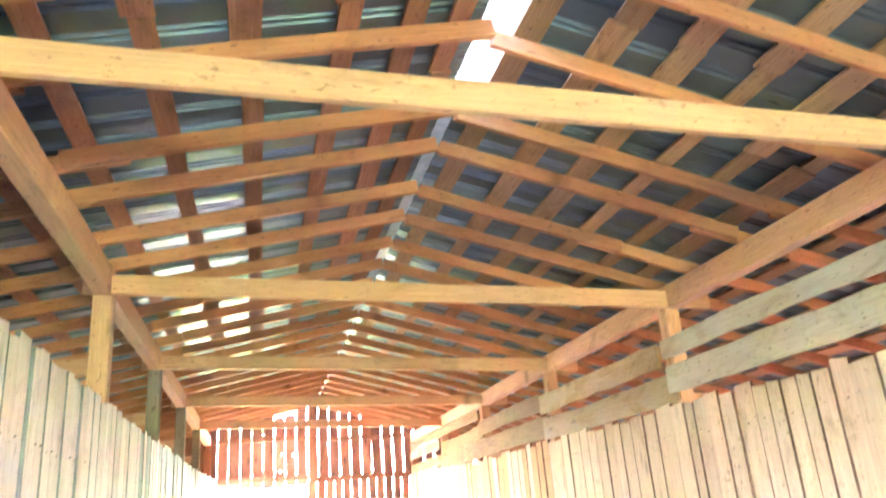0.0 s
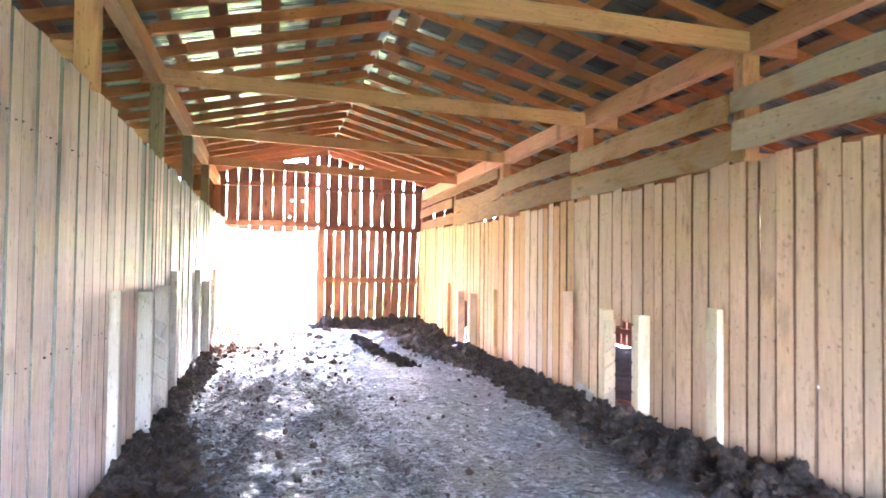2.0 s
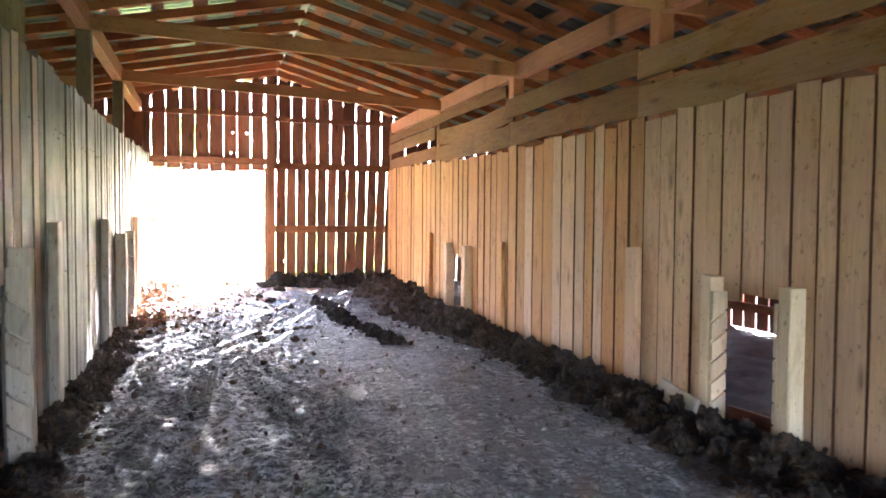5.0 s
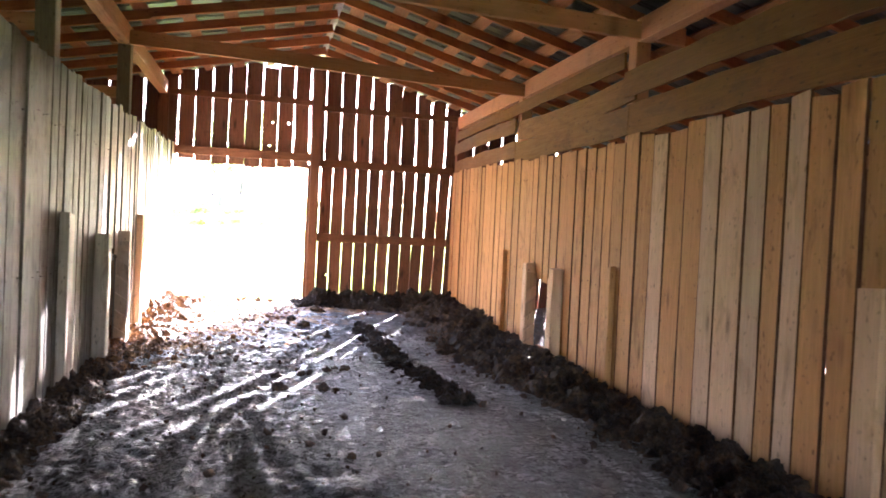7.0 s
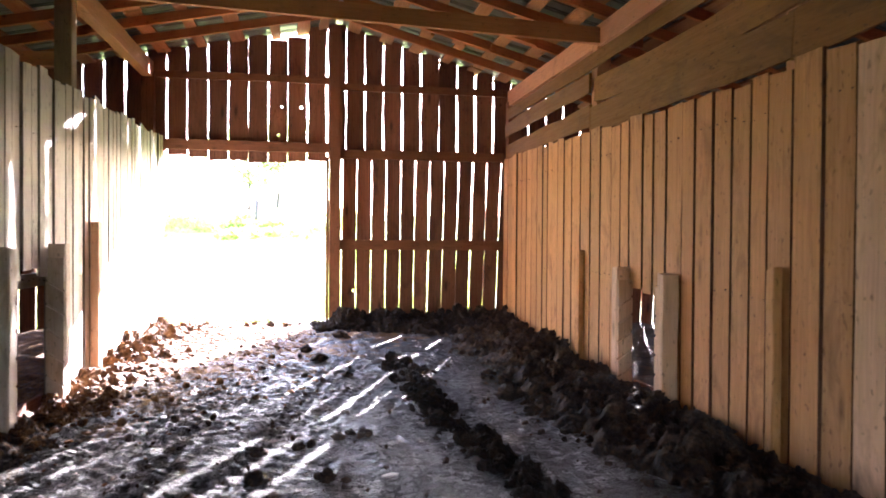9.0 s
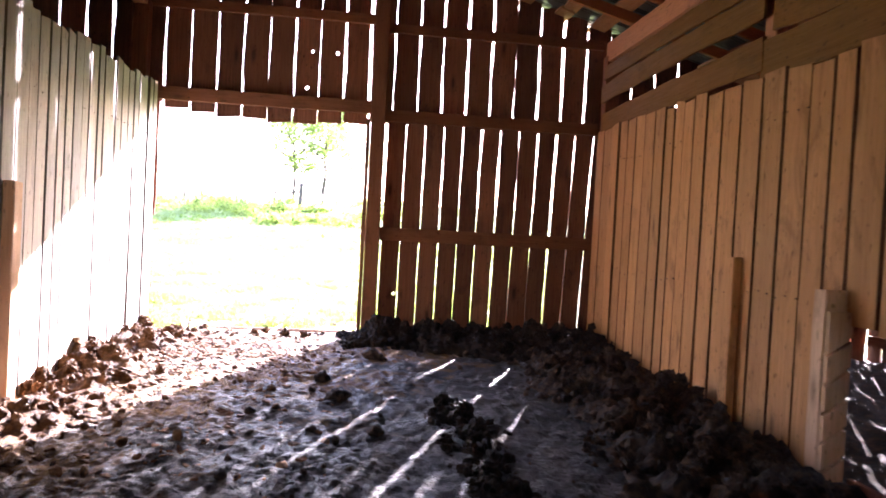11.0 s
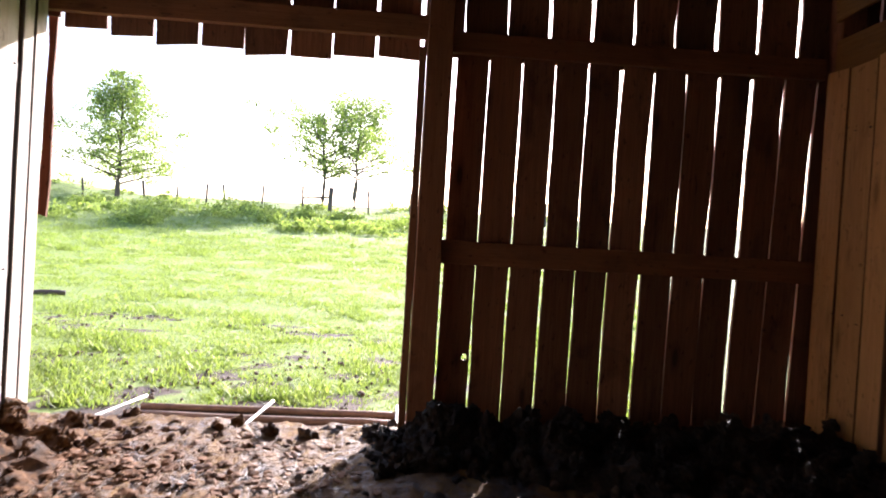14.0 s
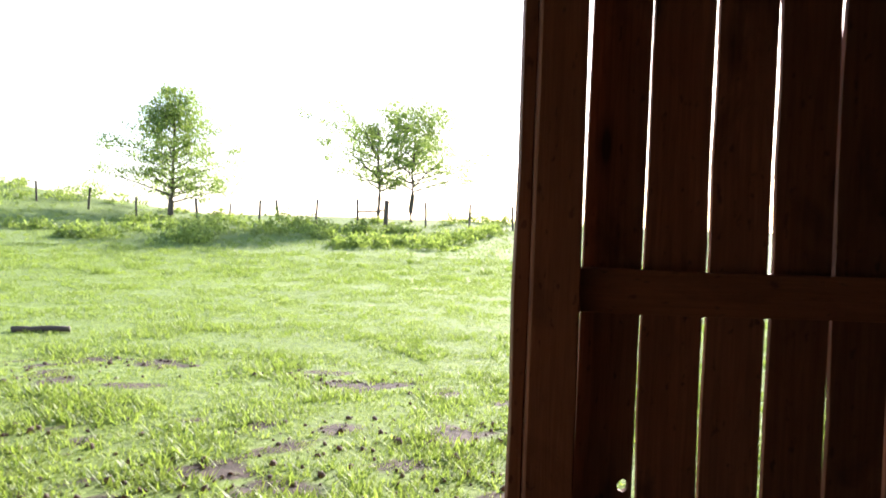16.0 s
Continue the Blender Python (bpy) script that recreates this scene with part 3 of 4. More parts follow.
def hole_board(w, t, length, holes):
    """A board with small round knot holes: (distance across, height, radius)."""
    vs, fs = [], []

    def box(z0, z1):
        b = len(vs)
        for z in (z0, z1):
            vs.extend([(-w / 2, -t / 2, z), (w / 2, -t / 2, z), (w / 2, t / 2, z), (-w / 2, t / 2, z)])
        fs.extend([(b, b + 1, b + 5, b + 4), (b + 1, b + 2, b + 6, b + 5), (b + 2, b + 3, b + 7, b + 6), (b + 3, b, b + 4, b + 7)])
        return b

    z = 0.0
    for hx, hz, hr in sorted(holes, key=lambda q: q[1]):
        d = 0.05
        box(z, hz - d)
        b = len(vs)
        outer = [(w / 2, hz), (w / 2, hz + d), (hx, hz + d), (-w / 2, hz + d), (-w / 2, hz), (-w / 2, hz - d), (hx, hz - d), (w / 2, hz - d)]
        inner = [(hx + hr * math.cos(k * math.pi / 4) * (0.8 + 0.1 * (k % 3)), hz + hr * math.sin(k * math.pi / 4)) for k in range(8)]
        for y in (-t / 2, t / 2):
            vs.extend([(x, y, zz) for x, zz in outer] + [(x, y, zz) for x, zz in inner])
        for k in range(8):
            m = (k + 1) % 8
            fs.append((b + k, b + 8 + k, b + 8 + m, b + m))
            fs.append((b + 16 + k, b + 16 + m, b + 24 + m, b + 24 + k))
            fs.append((b + 8 + k, b + 24 + k, b + 24 + m, b + 8 + m))
            fs.append((b + k, b + m, b + 16 + m, b + 16 + k))
        z = hz + d
    b = box(z, length)
    fs.append((b + 4, b + 5, b + 6, b + 7))
    fs.append((3, 2, 1, 0))
    return mesh("board", vs, fs)


def girt(x0, x1, z, h, seed):
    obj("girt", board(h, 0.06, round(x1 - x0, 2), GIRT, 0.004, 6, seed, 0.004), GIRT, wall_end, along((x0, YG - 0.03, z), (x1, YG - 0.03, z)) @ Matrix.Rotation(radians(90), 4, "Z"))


PX0, PX1 = 1.50, 1.655
for x0, x1, z, h, sd in ((XL + 0.02, PX0, 2.63, 0.14, 0), (PX1, XR, 2.555, 0.13, 1), (PX1, XR, 1.262, 0.145, 2), (XOL, XL - 0.21, 2.60, 0.13, 0), (XR + 0.21, XOR, 2.40, 0.13, 1), (XR + 0.21, XOR, 1.26, 0.13, 2), (XOL, XL - 0.21, 1.26, 0.13, 1), (XL - 0.04, PX0, 3.58, 0.10, 2), (PX1, XR + 0.04, 3.50, 0.10, 0)):
    girt(x0, x1, z, h, sd)
obj("centre_post", board(PX1 - PX0, 0.14, 4.24, GIRT, 0.003, 6, 1, 0.006), GIRT, wall_end, pose((PX0 + PX1) / 2, YE, 0.0))
obj("jamb_board", board(0.045, 0.10, 2.50, GIRT, 0.004, 6, 3, 0.003), GIRT, wall_end, pose(PX0 - 0.026, YE + 0.035, 0.0))
obj("jamb_board", board(0.05, 0.022, 1.22, SIDING, 0.010, 6, 4), SIDING, wall_end, pose(XL + 0.015, YG + 0.085, 1.34, 0, 0.5))
for x, h in ((POST_L, 3.57), (POST_R, 3.36)):
    obj("corner_post", board(0.16, 0.14, h, SIDING, 0.003, 6, 2, 0.006), SIDING, wall_end, pose(x, YE, 0.0))
HOLES_UP = [(0.83, 3.20), (1.11, 3.20), (0.79, 2.80)]
i = math.floor((XOL + 0.705) / 0.2705)
x = -0.705 + 0.2705 * i
while x < XOR - 0.1:
    gap = r.choice((0.016, 0.020, 0.024, 0.028, 0.013))
    w, xc = 0.2705 - gap, x + 0.13525
    door = XL - 0.02 < xc < 1.50
    z0 = (2.42 + 0.05 * (xc - 0.6) ** 2 + r.uniform(-0.012, 0.012)) if door else (2.55 if xc < 1.5 else 2.48)
    z1 = roof_z(xc) + 0.01 - (0.11 if 0.65 < xc < 1.3 else 0.0)
    here = [(hx - xc, hz - z0, r.uniform(0.018, 0.026)) for hx, hz in HOLES_UP if abs(hx - xc) < w / 2 - 0.03]
    me = hole_board(w, 0.025, z1 - z0, here) if here else board(round(w, 3), 0.025, round(z1 - z0, 2), SIDING, 0.009, 6, r.randrange(4))
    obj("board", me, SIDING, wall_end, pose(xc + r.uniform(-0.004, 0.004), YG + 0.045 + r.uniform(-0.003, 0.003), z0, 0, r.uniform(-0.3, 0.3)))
    x += 0.2705
x, k = PX1 + 0.022, 0
while x < XOR - 0.1:
    gap = r.choice((0.009, 0.013, 0.016, 0.020, 0.012))
    w, xc = 0.2092 - gap, x + 0.1046
    lean = 0.5 + 0.95 * max(0.0, min(xc, 4.1) - 2.5) + r.uniform(-0.12, 0.12)
    me = hole_board(w, 0.025, 2.53, [(0.068, 0.61, 0.022)]) if k == 0 else board(round(w, 3), 0.025, 2.53, SIDING, 0.005, 9, r.randrange(7), 0.0, r.choice((-0.004, 0.0, 0.004)))
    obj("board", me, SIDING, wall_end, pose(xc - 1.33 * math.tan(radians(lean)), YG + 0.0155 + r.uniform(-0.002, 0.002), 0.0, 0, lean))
    x += 0.2092
    k += 1
x = XOL
while x < XL - 0.2:
    obj("board", board(0.20, 0.025, 2.53, SIDING, 0.008, 6, r.randrange(5)), SIDING, wall_end, pose(x + 0.1, YG + 0.0155, 0.0))
    x += 0.2168

# outer walls of the aisles: the right one is open above its boards; the rear end of the passage is an open doorway
for name, xf, hi in (("wall_outer_left", XOL, 3.14), ("wall_outer_right", XOR, 2.71)):
    root = empty(name, label="dark slatted outer wall of the side aisle", category="wall", kind="structure")
    for z in (0.30, 1.45):
        obj("rail", board(0.06, 0.12, YE - YB, SIDING, 0.003, 6, 1), SIDING, root, along((xf, YB, z), (xf, YE, z)))
    for y in FRAMES:
        obj("post", board(0.12, 0.12, roof_z(xf) - 0.2, SIDING, 0.003, 4, 1), SIDING, root, pose(xf - (0.1 if xf > 0 else -0.1), y, 0.0))
    y = YB
    while y < YE:
        obj("board", board(0.215 if xf > 0 else 0.238, 0.025, hi, SIDING, 0.006, 4, r.randrange(4)), SIDING, root, pose(xf + (0.045 if xf > 0 else -0.045), y + 0.12, 0.0, 0, 0, 90))
        y += 0.25
rear = empty("wall_rear", label="dark board wall with an open doorway behind", category="wall", kind="structure")
x = XOL
while x < XOR:
    z0 = 2.55 if XL - 0.1 < x + 0.148 < XR + 0.1 else 0.0
    ln = round(roof_z(x + 0.148) - 0.05 - z0, 2)
    obj("board", board(0.29, 0.03, ln, SIDING, 0.004, 4, r.randrange(3)), SIDING, rear, pose(x + 0.148, YB - 0.03, z0))
    x += 0.297

# ---- horizontal boards above the right plank wall ----
hb = empty("board_rail", label="wavy-edged ochre boards nailed along the posts", category="rail", kind="structure")
for a, b, z0, z1, bow, sd in ((-3.5, 0.3, 2.48, 2.76, 0.0, 0), (0.2, 3.6, 2.50, 2.78, 0.02, 1), (3.5, 6.8, 2.52, 2.77, 0.01, 2), (6.65, 10.16, 2.43, 2.70, -0.015, 3), (9.96, 13.20, 2.43, 2.72, 0.025, 4), (13.16, 16.42, 2.43, 2.71, 0.0, 5), (16.40, 19.72, 2.51, 2.73, 0.0, 6),
                              (-3.5, 0.3, 2.80, 3.02, 0.0, 2), (0.2, 3.6, 2.84, 3.06, 0.0, 4), (3.5, 6.82, 2.85, 3.03, 0.01, 6), (6.85, 10.14, 2.765, 3.01, 0.0, 1), (10.10, 13.22, 2.79, 3.03, 0.02, 3), (13.05, 16.3, 2.745, 3.00, -0.06, 0), (16.36, 19.72, 2.83, 3.03, 0.02, 5),
                              (13.3, 19.72, 3.09, 3.25, 0.0, 4)):
    off = 0.045 if (sd % 2 and z0 > 2.7) else 0.018
    # paler near the rear doorway, darker beyond: the falloff of light is painted in
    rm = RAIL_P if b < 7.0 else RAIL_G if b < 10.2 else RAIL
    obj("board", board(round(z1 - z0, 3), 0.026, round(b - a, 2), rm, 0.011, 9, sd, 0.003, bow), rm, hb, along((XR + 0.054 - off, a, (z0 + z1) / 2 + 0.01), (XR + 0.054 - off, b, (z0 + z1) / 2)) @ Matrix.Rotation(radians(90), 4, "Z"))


# ---- creep gates and cover planks along the passage ----
def prism(x0, x1, d, z00, z01, z10, z11):
    vs = []
    for x in (x0, x1):
        vs.extend([(x, -d / 2, z00), (x, d / 2, z01), (x, d / 2, z11), (x, -d / 2, z10)])
    return mesh("block", vs, [(0, 3, 2, 1), (4, 5, 6, 7), (0, 1, 5, 4), (1, 2, 6, 5), (2, 3, 7, 6), (3, 0, 4, 7)])


def cleat(h, d, mat, parent, m):
    """A row of slanted blocks on a thin back strip, parted by slots that hold bars."""
    c = obj("cleat", prism(-0.034, -0.024, d, 0.0, 0.0, h, h), mat, parent, m)
    n, sl, gap = 6, 0.085, 0.026
    st = (h - sl) / n
    for k in range(n):
        z0, z1 = st * k + (gap if k else 0.0), st * (k + 1)
        obj("block", prism(-0.0245, 0.0, d, z0 + (sl if k else 0.0), z0, z1 + sl, z1 if k < n - 1 else z1 + sl), mat, c)
    return c


def creep_gate(xf, side, y0, y1, h, lab, mat):
    """Two proud posts beside a low opening, with notched cleats and a low sill bar."""
    z0 = floor_z(0, y0) - 0.05
    g = empty("creep_gate", pose(xf, (y0 + y1) / 2, z0), lab, "gate", "creep gates in the plank walls")
    half = (y1 - y0) / 2
    for s, hh in ((-1, h - 0.02), (1, h)):
        obj("post", board(0.115, 0.13, hh - z0, mat, 0.004, 5, 1 if s > 0 else 2, 0.010), mat, g, pose(-side * 0.064, s * (half + 0.060), 0, 0, 0, 90))
        cleat(hh - z0 - 0.14, 0.13, mat, g, pose(-side * 0.06, s * (half - 0.034), 0.03, 0, 0, 90 if s < 0 else -90) @ Matrix.Diagonal((1, -side * s, 1, 1)))
    obj("sill_bar", board(0.10, 0.03, y1 - y0 - 0.07, SIDING, 0.004, 3, 1), SIDING, g, along((side * 0.04, -half + 0.035, 0.14), (side * 0.04, half - 0.035, 0.12)) @ Matrix.Rotation(radians(90), 4, "Z"))
    return g


creep_gate(XR, 1, *GATES_R[0], 1.09, "pale notched posts flanking a low open calf gap", PALE)
creep_gate(XR, 1, *GATES_R[1], 1.12, "tan notched posts flanking a low open calf gap", PLANK_W)
creep_gate(XL, -1, *GATES_L[0], 1.31, "grey notched posts flanking a low calf gap", POST_G)
creep_gate(XL + 0.03, -1, *GATES_L[1], 1.30, "grey notched posts by the sunlit calf gap", POST_G)
for y, h, w in ((6.95, 1.20, 0.17), (10.10, 1.26, 0.18), (13.22, 1.195, 0.08), (16.50, 1.25, 0.11)):
    z0 = floor_z(0, y) - 0.06
    obj("cover_post", board(w, 0.062, h - z0, PALE if y < 8 else PLANK_W if y < 11 else PLANK_R, 0.004, 5, int(y), 0.008), None, None, pose(XR - 0.036, y, z0, 0, 0, 90), "short thick board nailed upright over the planks", "post", "cover boards at the plank walls")
for y, h, w in ((7.06, 1.32, 0.17), (10.42, 1.46, 0.17), (13.2, 1.46, 0.17), (16.57, 1.49, 0.12)):
    z0 = floor_z(0, y) - 0.06
    obj("cover_post", board(w, 0.075, h - z0, POST_G if y < 15 else PLANK_W, 0.004, 5, int(y), 0.008), None, None, pose(XL + 0.042 + 0.006 * max(0.0, y - 10), y, z0, 0, 0, -90), "short grey thick board nailed upright over planks", "post", "cover boards at the plank walls")


# ---- dung banks, heaps and clods ----
def lump_mesh(seed, sub=2, rough_=0.45):
    bm = bmesh.new()
    bmesh.ops.create_icosphere(bm, subdivisions=sub, radius=1.0)
    for v in bm.verts:
        p = v.co.copy()
        f = 1.0 + rough_ * fbm(p.x + seed * 9.1, p.y, p.z, 1.6, 3) + 0.40 * fbm(p.x, p.y + seed * 5.3, p.z, 4.5, 3)
        v.co = Vector((p.x * f, p.y * f, p.z * f * 0.7))
    out = ([tuple(v.co) for v in bm.verts], [tuple(v.index for v in f.verts) for f in bm.faces])
    bm.free()
    return out


LUMPS = [lump_mesh(s, 3, 0.5) for s in range(6)]
MEDIUM = [lump_mesh(s + 40, 2, 0.5) for s in range(7)]
SMALL = [lump_mesh(s + 20, 1) for s in range(5)]


def bank(name, label, centre, width, height, y0, y1, clods, seed, ny=None, along_x=False):
    """A heaped ridge: centre(v), width(v) and height(v) along its length; covered in clods."""
    rb = random.Random(seed)
    vs, fs = [], []
    n1, n2 = 34, ny or int((y1 - y0) / 0.032)

    def surf(u, v):
        c, w, h = centre(v), width(v), height(v)
        a = c + u * w
        x, y = (v, a) if along_x else (a, v)
        body = max(0.0, 1 - u * u) ** 0.8
        z = floor_z(x, y) - 0.03 + h * body * (1.0 + 0.7 * fbm(x, y, seed, 2.3, 3)) + 0.075 * body ** 0.5 * fbm(x, y, seed + 3, 8.0, 6) + 0.55 * h * body ** 0.5 * (0.5 - min(1.0, 1.6 * noise.voronoi(Vector((x * 4.2, y * 4.2, seed)))[0][0]))
        return x, y, z

    for j in range(n2 + 1):
        v = y0 + (y1 - y0) * j / n2
        for i in range(n1 + 1):
            vs.append(surf(-1 + 2 * i / n1, v))
    for j in range(n2):
        for i in range(n1):
            a = j * (n1 + 1) + i
            q = (a, a + 1, a + n1 + 2, a + n1 + 1)
            fs.append(q[::-1] if along_x else q)
    for _ in range(clods):
        v, u = rb.uniform(y0, y1), rb.triangular(-1.25, 1.25, 0)
        x, y, z = surf(max(-1, min(1, u)), v)
        if abs(u) > 1:
            x, y = (x, centre(v) + u * width(v)) if along_x else (centre(v) + u * width(v), y)
            z = floor_z(x, y)
        if not (XL + 0.05 < x < XR - 0.05):
            continue
        s = rb.choice((0.010, 0.012, 0.015, 0.018, 0.022, 0.025, 0.032, 0.040, 0.052)) * rb.uniform(0.7, 1.3)
        lv, lf = rb.choice(LUMPS if s > 0.042 else MEDIUM if s > 0.016 else SMALL)
        rot = Euler((rb.uniform(0, 6), rb.uniform(0, 6), rb.uniform(0, 6))).to_matrix()
        b = len(vs)
        vs.extend(tuple(rot @ Vector(p) * s + Vector((x, y, z + s * 0.25))) for p in lv)
        fs.extend(tuple(b + q for q in f) for f in lf)
    return obj(name, mesh(name, vs, fs), DUNG_BLACK if name == "dung_heap" or name == "dung_strip" else DUNG, label=label, category="dung bank", kind="stuff")


wob = lambda v, s, a: a * fbm(v, s, 0.0, 0.7, 3)
bank("dung_bank", "dark lumpy bank of dung along the tan plank wall", lambda v: 3.66 + wob(v, 1, 0.08) - 0.08 * smooth01((v - 12) / 4), lambda v: 0.40 + 0.12 * wob(v, 4, 1.0) + 0.20 * smooth01((10.8 - v) / 2.5) + 0.26 * smooth01((v - 12.3) / 2.5), lambda v: 0.115 + 0.05 * wob(v, 7, 1.0) + 0.07 * smooth01((v - 11) / 4), YB, 19.7, 6500, 3)
bank("dung_bank", "dark crumbly dung piled along the grey wall", lambda v: -0.68 + wob(v, 11, 0.05) + 0.10 * smooth01((9.3 - v) / 2.3), lambda v: 0.25 + 0.06 * wob(v, 14, 1.0) + 0.24 * smooth01((9.3 - v) / 2.3) + 0.26 * smooth01((v - 14.0) / 1.5), lambda v: 0.11 + 0.05 * wob(v, 17, 1.0), YB, 19.6, 3600, 5)
bank("dung_heap", "black dung heap against the slatted end wall", lambda v: 19.42 - 0.35 * smooth01((v - 2.2) / 1.6) + wob(v, 21, 0.1), lambda v: 0.42 + 0.45 * smooth01((v - 1.8) / 1.8), lambda v: 0.21 * smooth01((v - 1.2) / 0.5) + 0.06 * wob(v, 27, 1.0), 1.25, 3.98, 1500, 7, 70, True)
bank("dung_strip", "low broken strip of dark dung clods on the floor", lambda v: 2.02 + (17.2 - v) * 0.11 + wob(v, 31, 0.12), lambda v: 0.17 + 0.12 * wob(v * 2, 34, 1.0), lambda v: 0.025 + 0.09 * max(0.0, 0.25 + wob(v * 2.5, 37, 1.5)), 12.8, 16.75, 750, 9)
bank("dung_threshold", "low trampled dung ridge across the doorway", lambda v: 19.62 + wob(v, 41, 0.10), lambda v: 0.30, lambda v: 0.025 + 0.02 * wob(v, 47, 1.0), -0.72, 1.46, 70, 12, 60, True)
rb = random.Random(77)
vs, fs = [], []
for _ in range(1100):
    y = rb.uniform(0.5, 19.6)
    x = rb.uniform(-0.5, 3.3) if rb.random() < 0.5 else rb.gauss(0.5, 0.7)
    if not -0.6 < x < 3.4:
        continue
    s = rb.choice((0.006, 0.009, 0.012, 0.012, 0.016, 0.028)) * rb.uniform(0.7, 1.4)
    lv, lf = rb.choice(SMALL)
    rot = Euler((rb.uniform(0, 6), rb.uniform(0, 6), rb.uniform(0, 6))).to_matrix()
    b = len(vs)
    z = floor_z(x, y) + 0.008 + s * 0.3
    vs.extend(tuple(rot @ Vector(p) * s + Vector((x, y, z))) for p in lv)
    fs.extend(tuple(b + q for q in f) for f in lf)
vs2, fs2 = [], []
for _ in range(1700):
    y, x = 19.7 - abs(rb.gauss(0, 2.0)), rb.triangular(-0.72, 1.5, -0.2)
    s = rb.choice((0.010, 0.014, 0.018, 0.024, 0.032)) * rb.uniform(0.7, 1.3)
    lv, lf = rb.choice(MEDIUM if s > 0.026 else SMALL)
    rot = Euler((rb.uniform(-0.35, 0.35), rb.uniform(-0.35, 0.35), rb.uniform(0, 6))).to_matrix()
    b = len(vs2)
    z = floor_z(x, y) + 0.010
    vs2.extend(tuple(rot @ Vector((p[0] * s, p[1] * s * 0.8, p[2] * s * 0.42)) + Vector((x, y, z))) for p in lv)
    fs2.extend(tuple(b + q for q in f) for f in lf)
obj("trampled_flakes", mesh("trampled_flakes", vs2, fs2), STRAW, label="trampled rust-brown flakes of dung and bedding", category="crumbs", kind="stuff")
obj("dung_crumbs", mesh("dung_crumbs", vs, fs, True), DUNG, label="scattered dark dung crumbs on the floor", category="crumbs", kind="stuff")
for x, y, s in ((1.60, 16.2, 0.05), (0.96, 13.39, 0.065), (1.19, 14.03, 0.04), (1.45, 14.2, 0.045), (1.53, 14.3, 0.035), (1.62, 14.25, 0.05), (1.34, 17.03, 0.075), (1.62, 18.5, 0.09), (2.9, 15.2, 0.10), (1.2, 17.6, 0.06), (0.95, 13.9, 0.05), (1.35, 13.4, 0.05)):
    lv, lf = LUMPS[int(x * 10 + y) % 6]
    me = mesh("dung_clod", [(a * s, b * s, c * s) for a, b, c in lv], lf, True)
    obj("dung_clod", me, DUNG, None, pose(x, y, floor_z(x, y) + s * 0.35, 0, 0, x * 90), "dark rounded dung clod on the floor", "clod", "dung clods on the passage floor")
obj("loose_board", board(0.15, 0.03, 0.62, POST_G, 0.006, 4, 2, 0.004), POST_G, None, along((3.80, 9.38, 0.17), (3.70, 8.80, 0.13)) @ Matrix.Rotation(radians(75), 4, "Z"), "short weathered board lying on the dung bank", "board")
for x, y, a, s in ((1.71, 13.37, 20, 1.0), (3.15, 12.2, 70, 0.7), (0.2, 14.9, 110, 0.8), (2.6, 9.0, 40, 0.6), (1.1, 11.0, 150, 0.6)):
    lv, lf = SMALL[int(a) % 5]
    obj("pale_scrap", mesh("pale_scrap", [(p[0] * 0.07 * s, p[1] * 0.03 * s, p[2] * 0.012) for p in lv], lf), WHITE, None, pose(x, y, floor_z(x, y) + 0.018, 0, 0, a), "small pale flat scrap lying on the floor", "scrap", "pale scraps on the floor")

# ---- the pole grid before the door ----
grid_ = empty("pole_grid", pose(0.58, 20.20, 0.022), "low grid of rusty poles with pale crossbars on ground", "cattle grid")


def pole(rad, length, seed, seg=8, n=6, wav=0.006):
    rp = random.Random(seed)
    vs, fs = [], []
    for i in range(n + 1):
        cx, cy, k = rp.uniform(-wav, wav), rp.uniform(-wav, wav), rad * rp.uniform(0.92, 1.06)
        for j in range(seg):
            t = 2 * math.pi * j / seg
            vs.append((cx + k * math.cos(t), cy + k * math.sin(t), length * i / n))
    for i in range(n):
        for j in range(seg):
            a, b = i * seg + j, i * seg + (j + 1) % seg
            fs.append((a, b, b + seg, a + seg))
    fs += [tuple(reversed(range(seg))), tuple(range(n * seg, n * seg + seg))]
    return mesh("pole", vs, fs, True)


for k, yy in enumerate((-0.34, -0.13, 0.09, 0.33)):
    obj("pole", pole(0.027, 1.94 - 0.02 * k, k), RUST, grid_, along((-1.02 + 0.04 * k, yy, 0.03), (0.92 + 0.02 * k, yy + 0.01, 0.035)))
for k, (xa, xb) in enumerate(((-1.06, -0.90), (-0.10, -0.01), (0.86, 0.88))):
    obj("crossbar", pole(0.012, math.hypot(0.84, xb - xa), 10 + k, 6, 3, 0.002), WHITE, grid_, along((xa, -0.42, 0.08), (xb, 0.42, 0.085)))

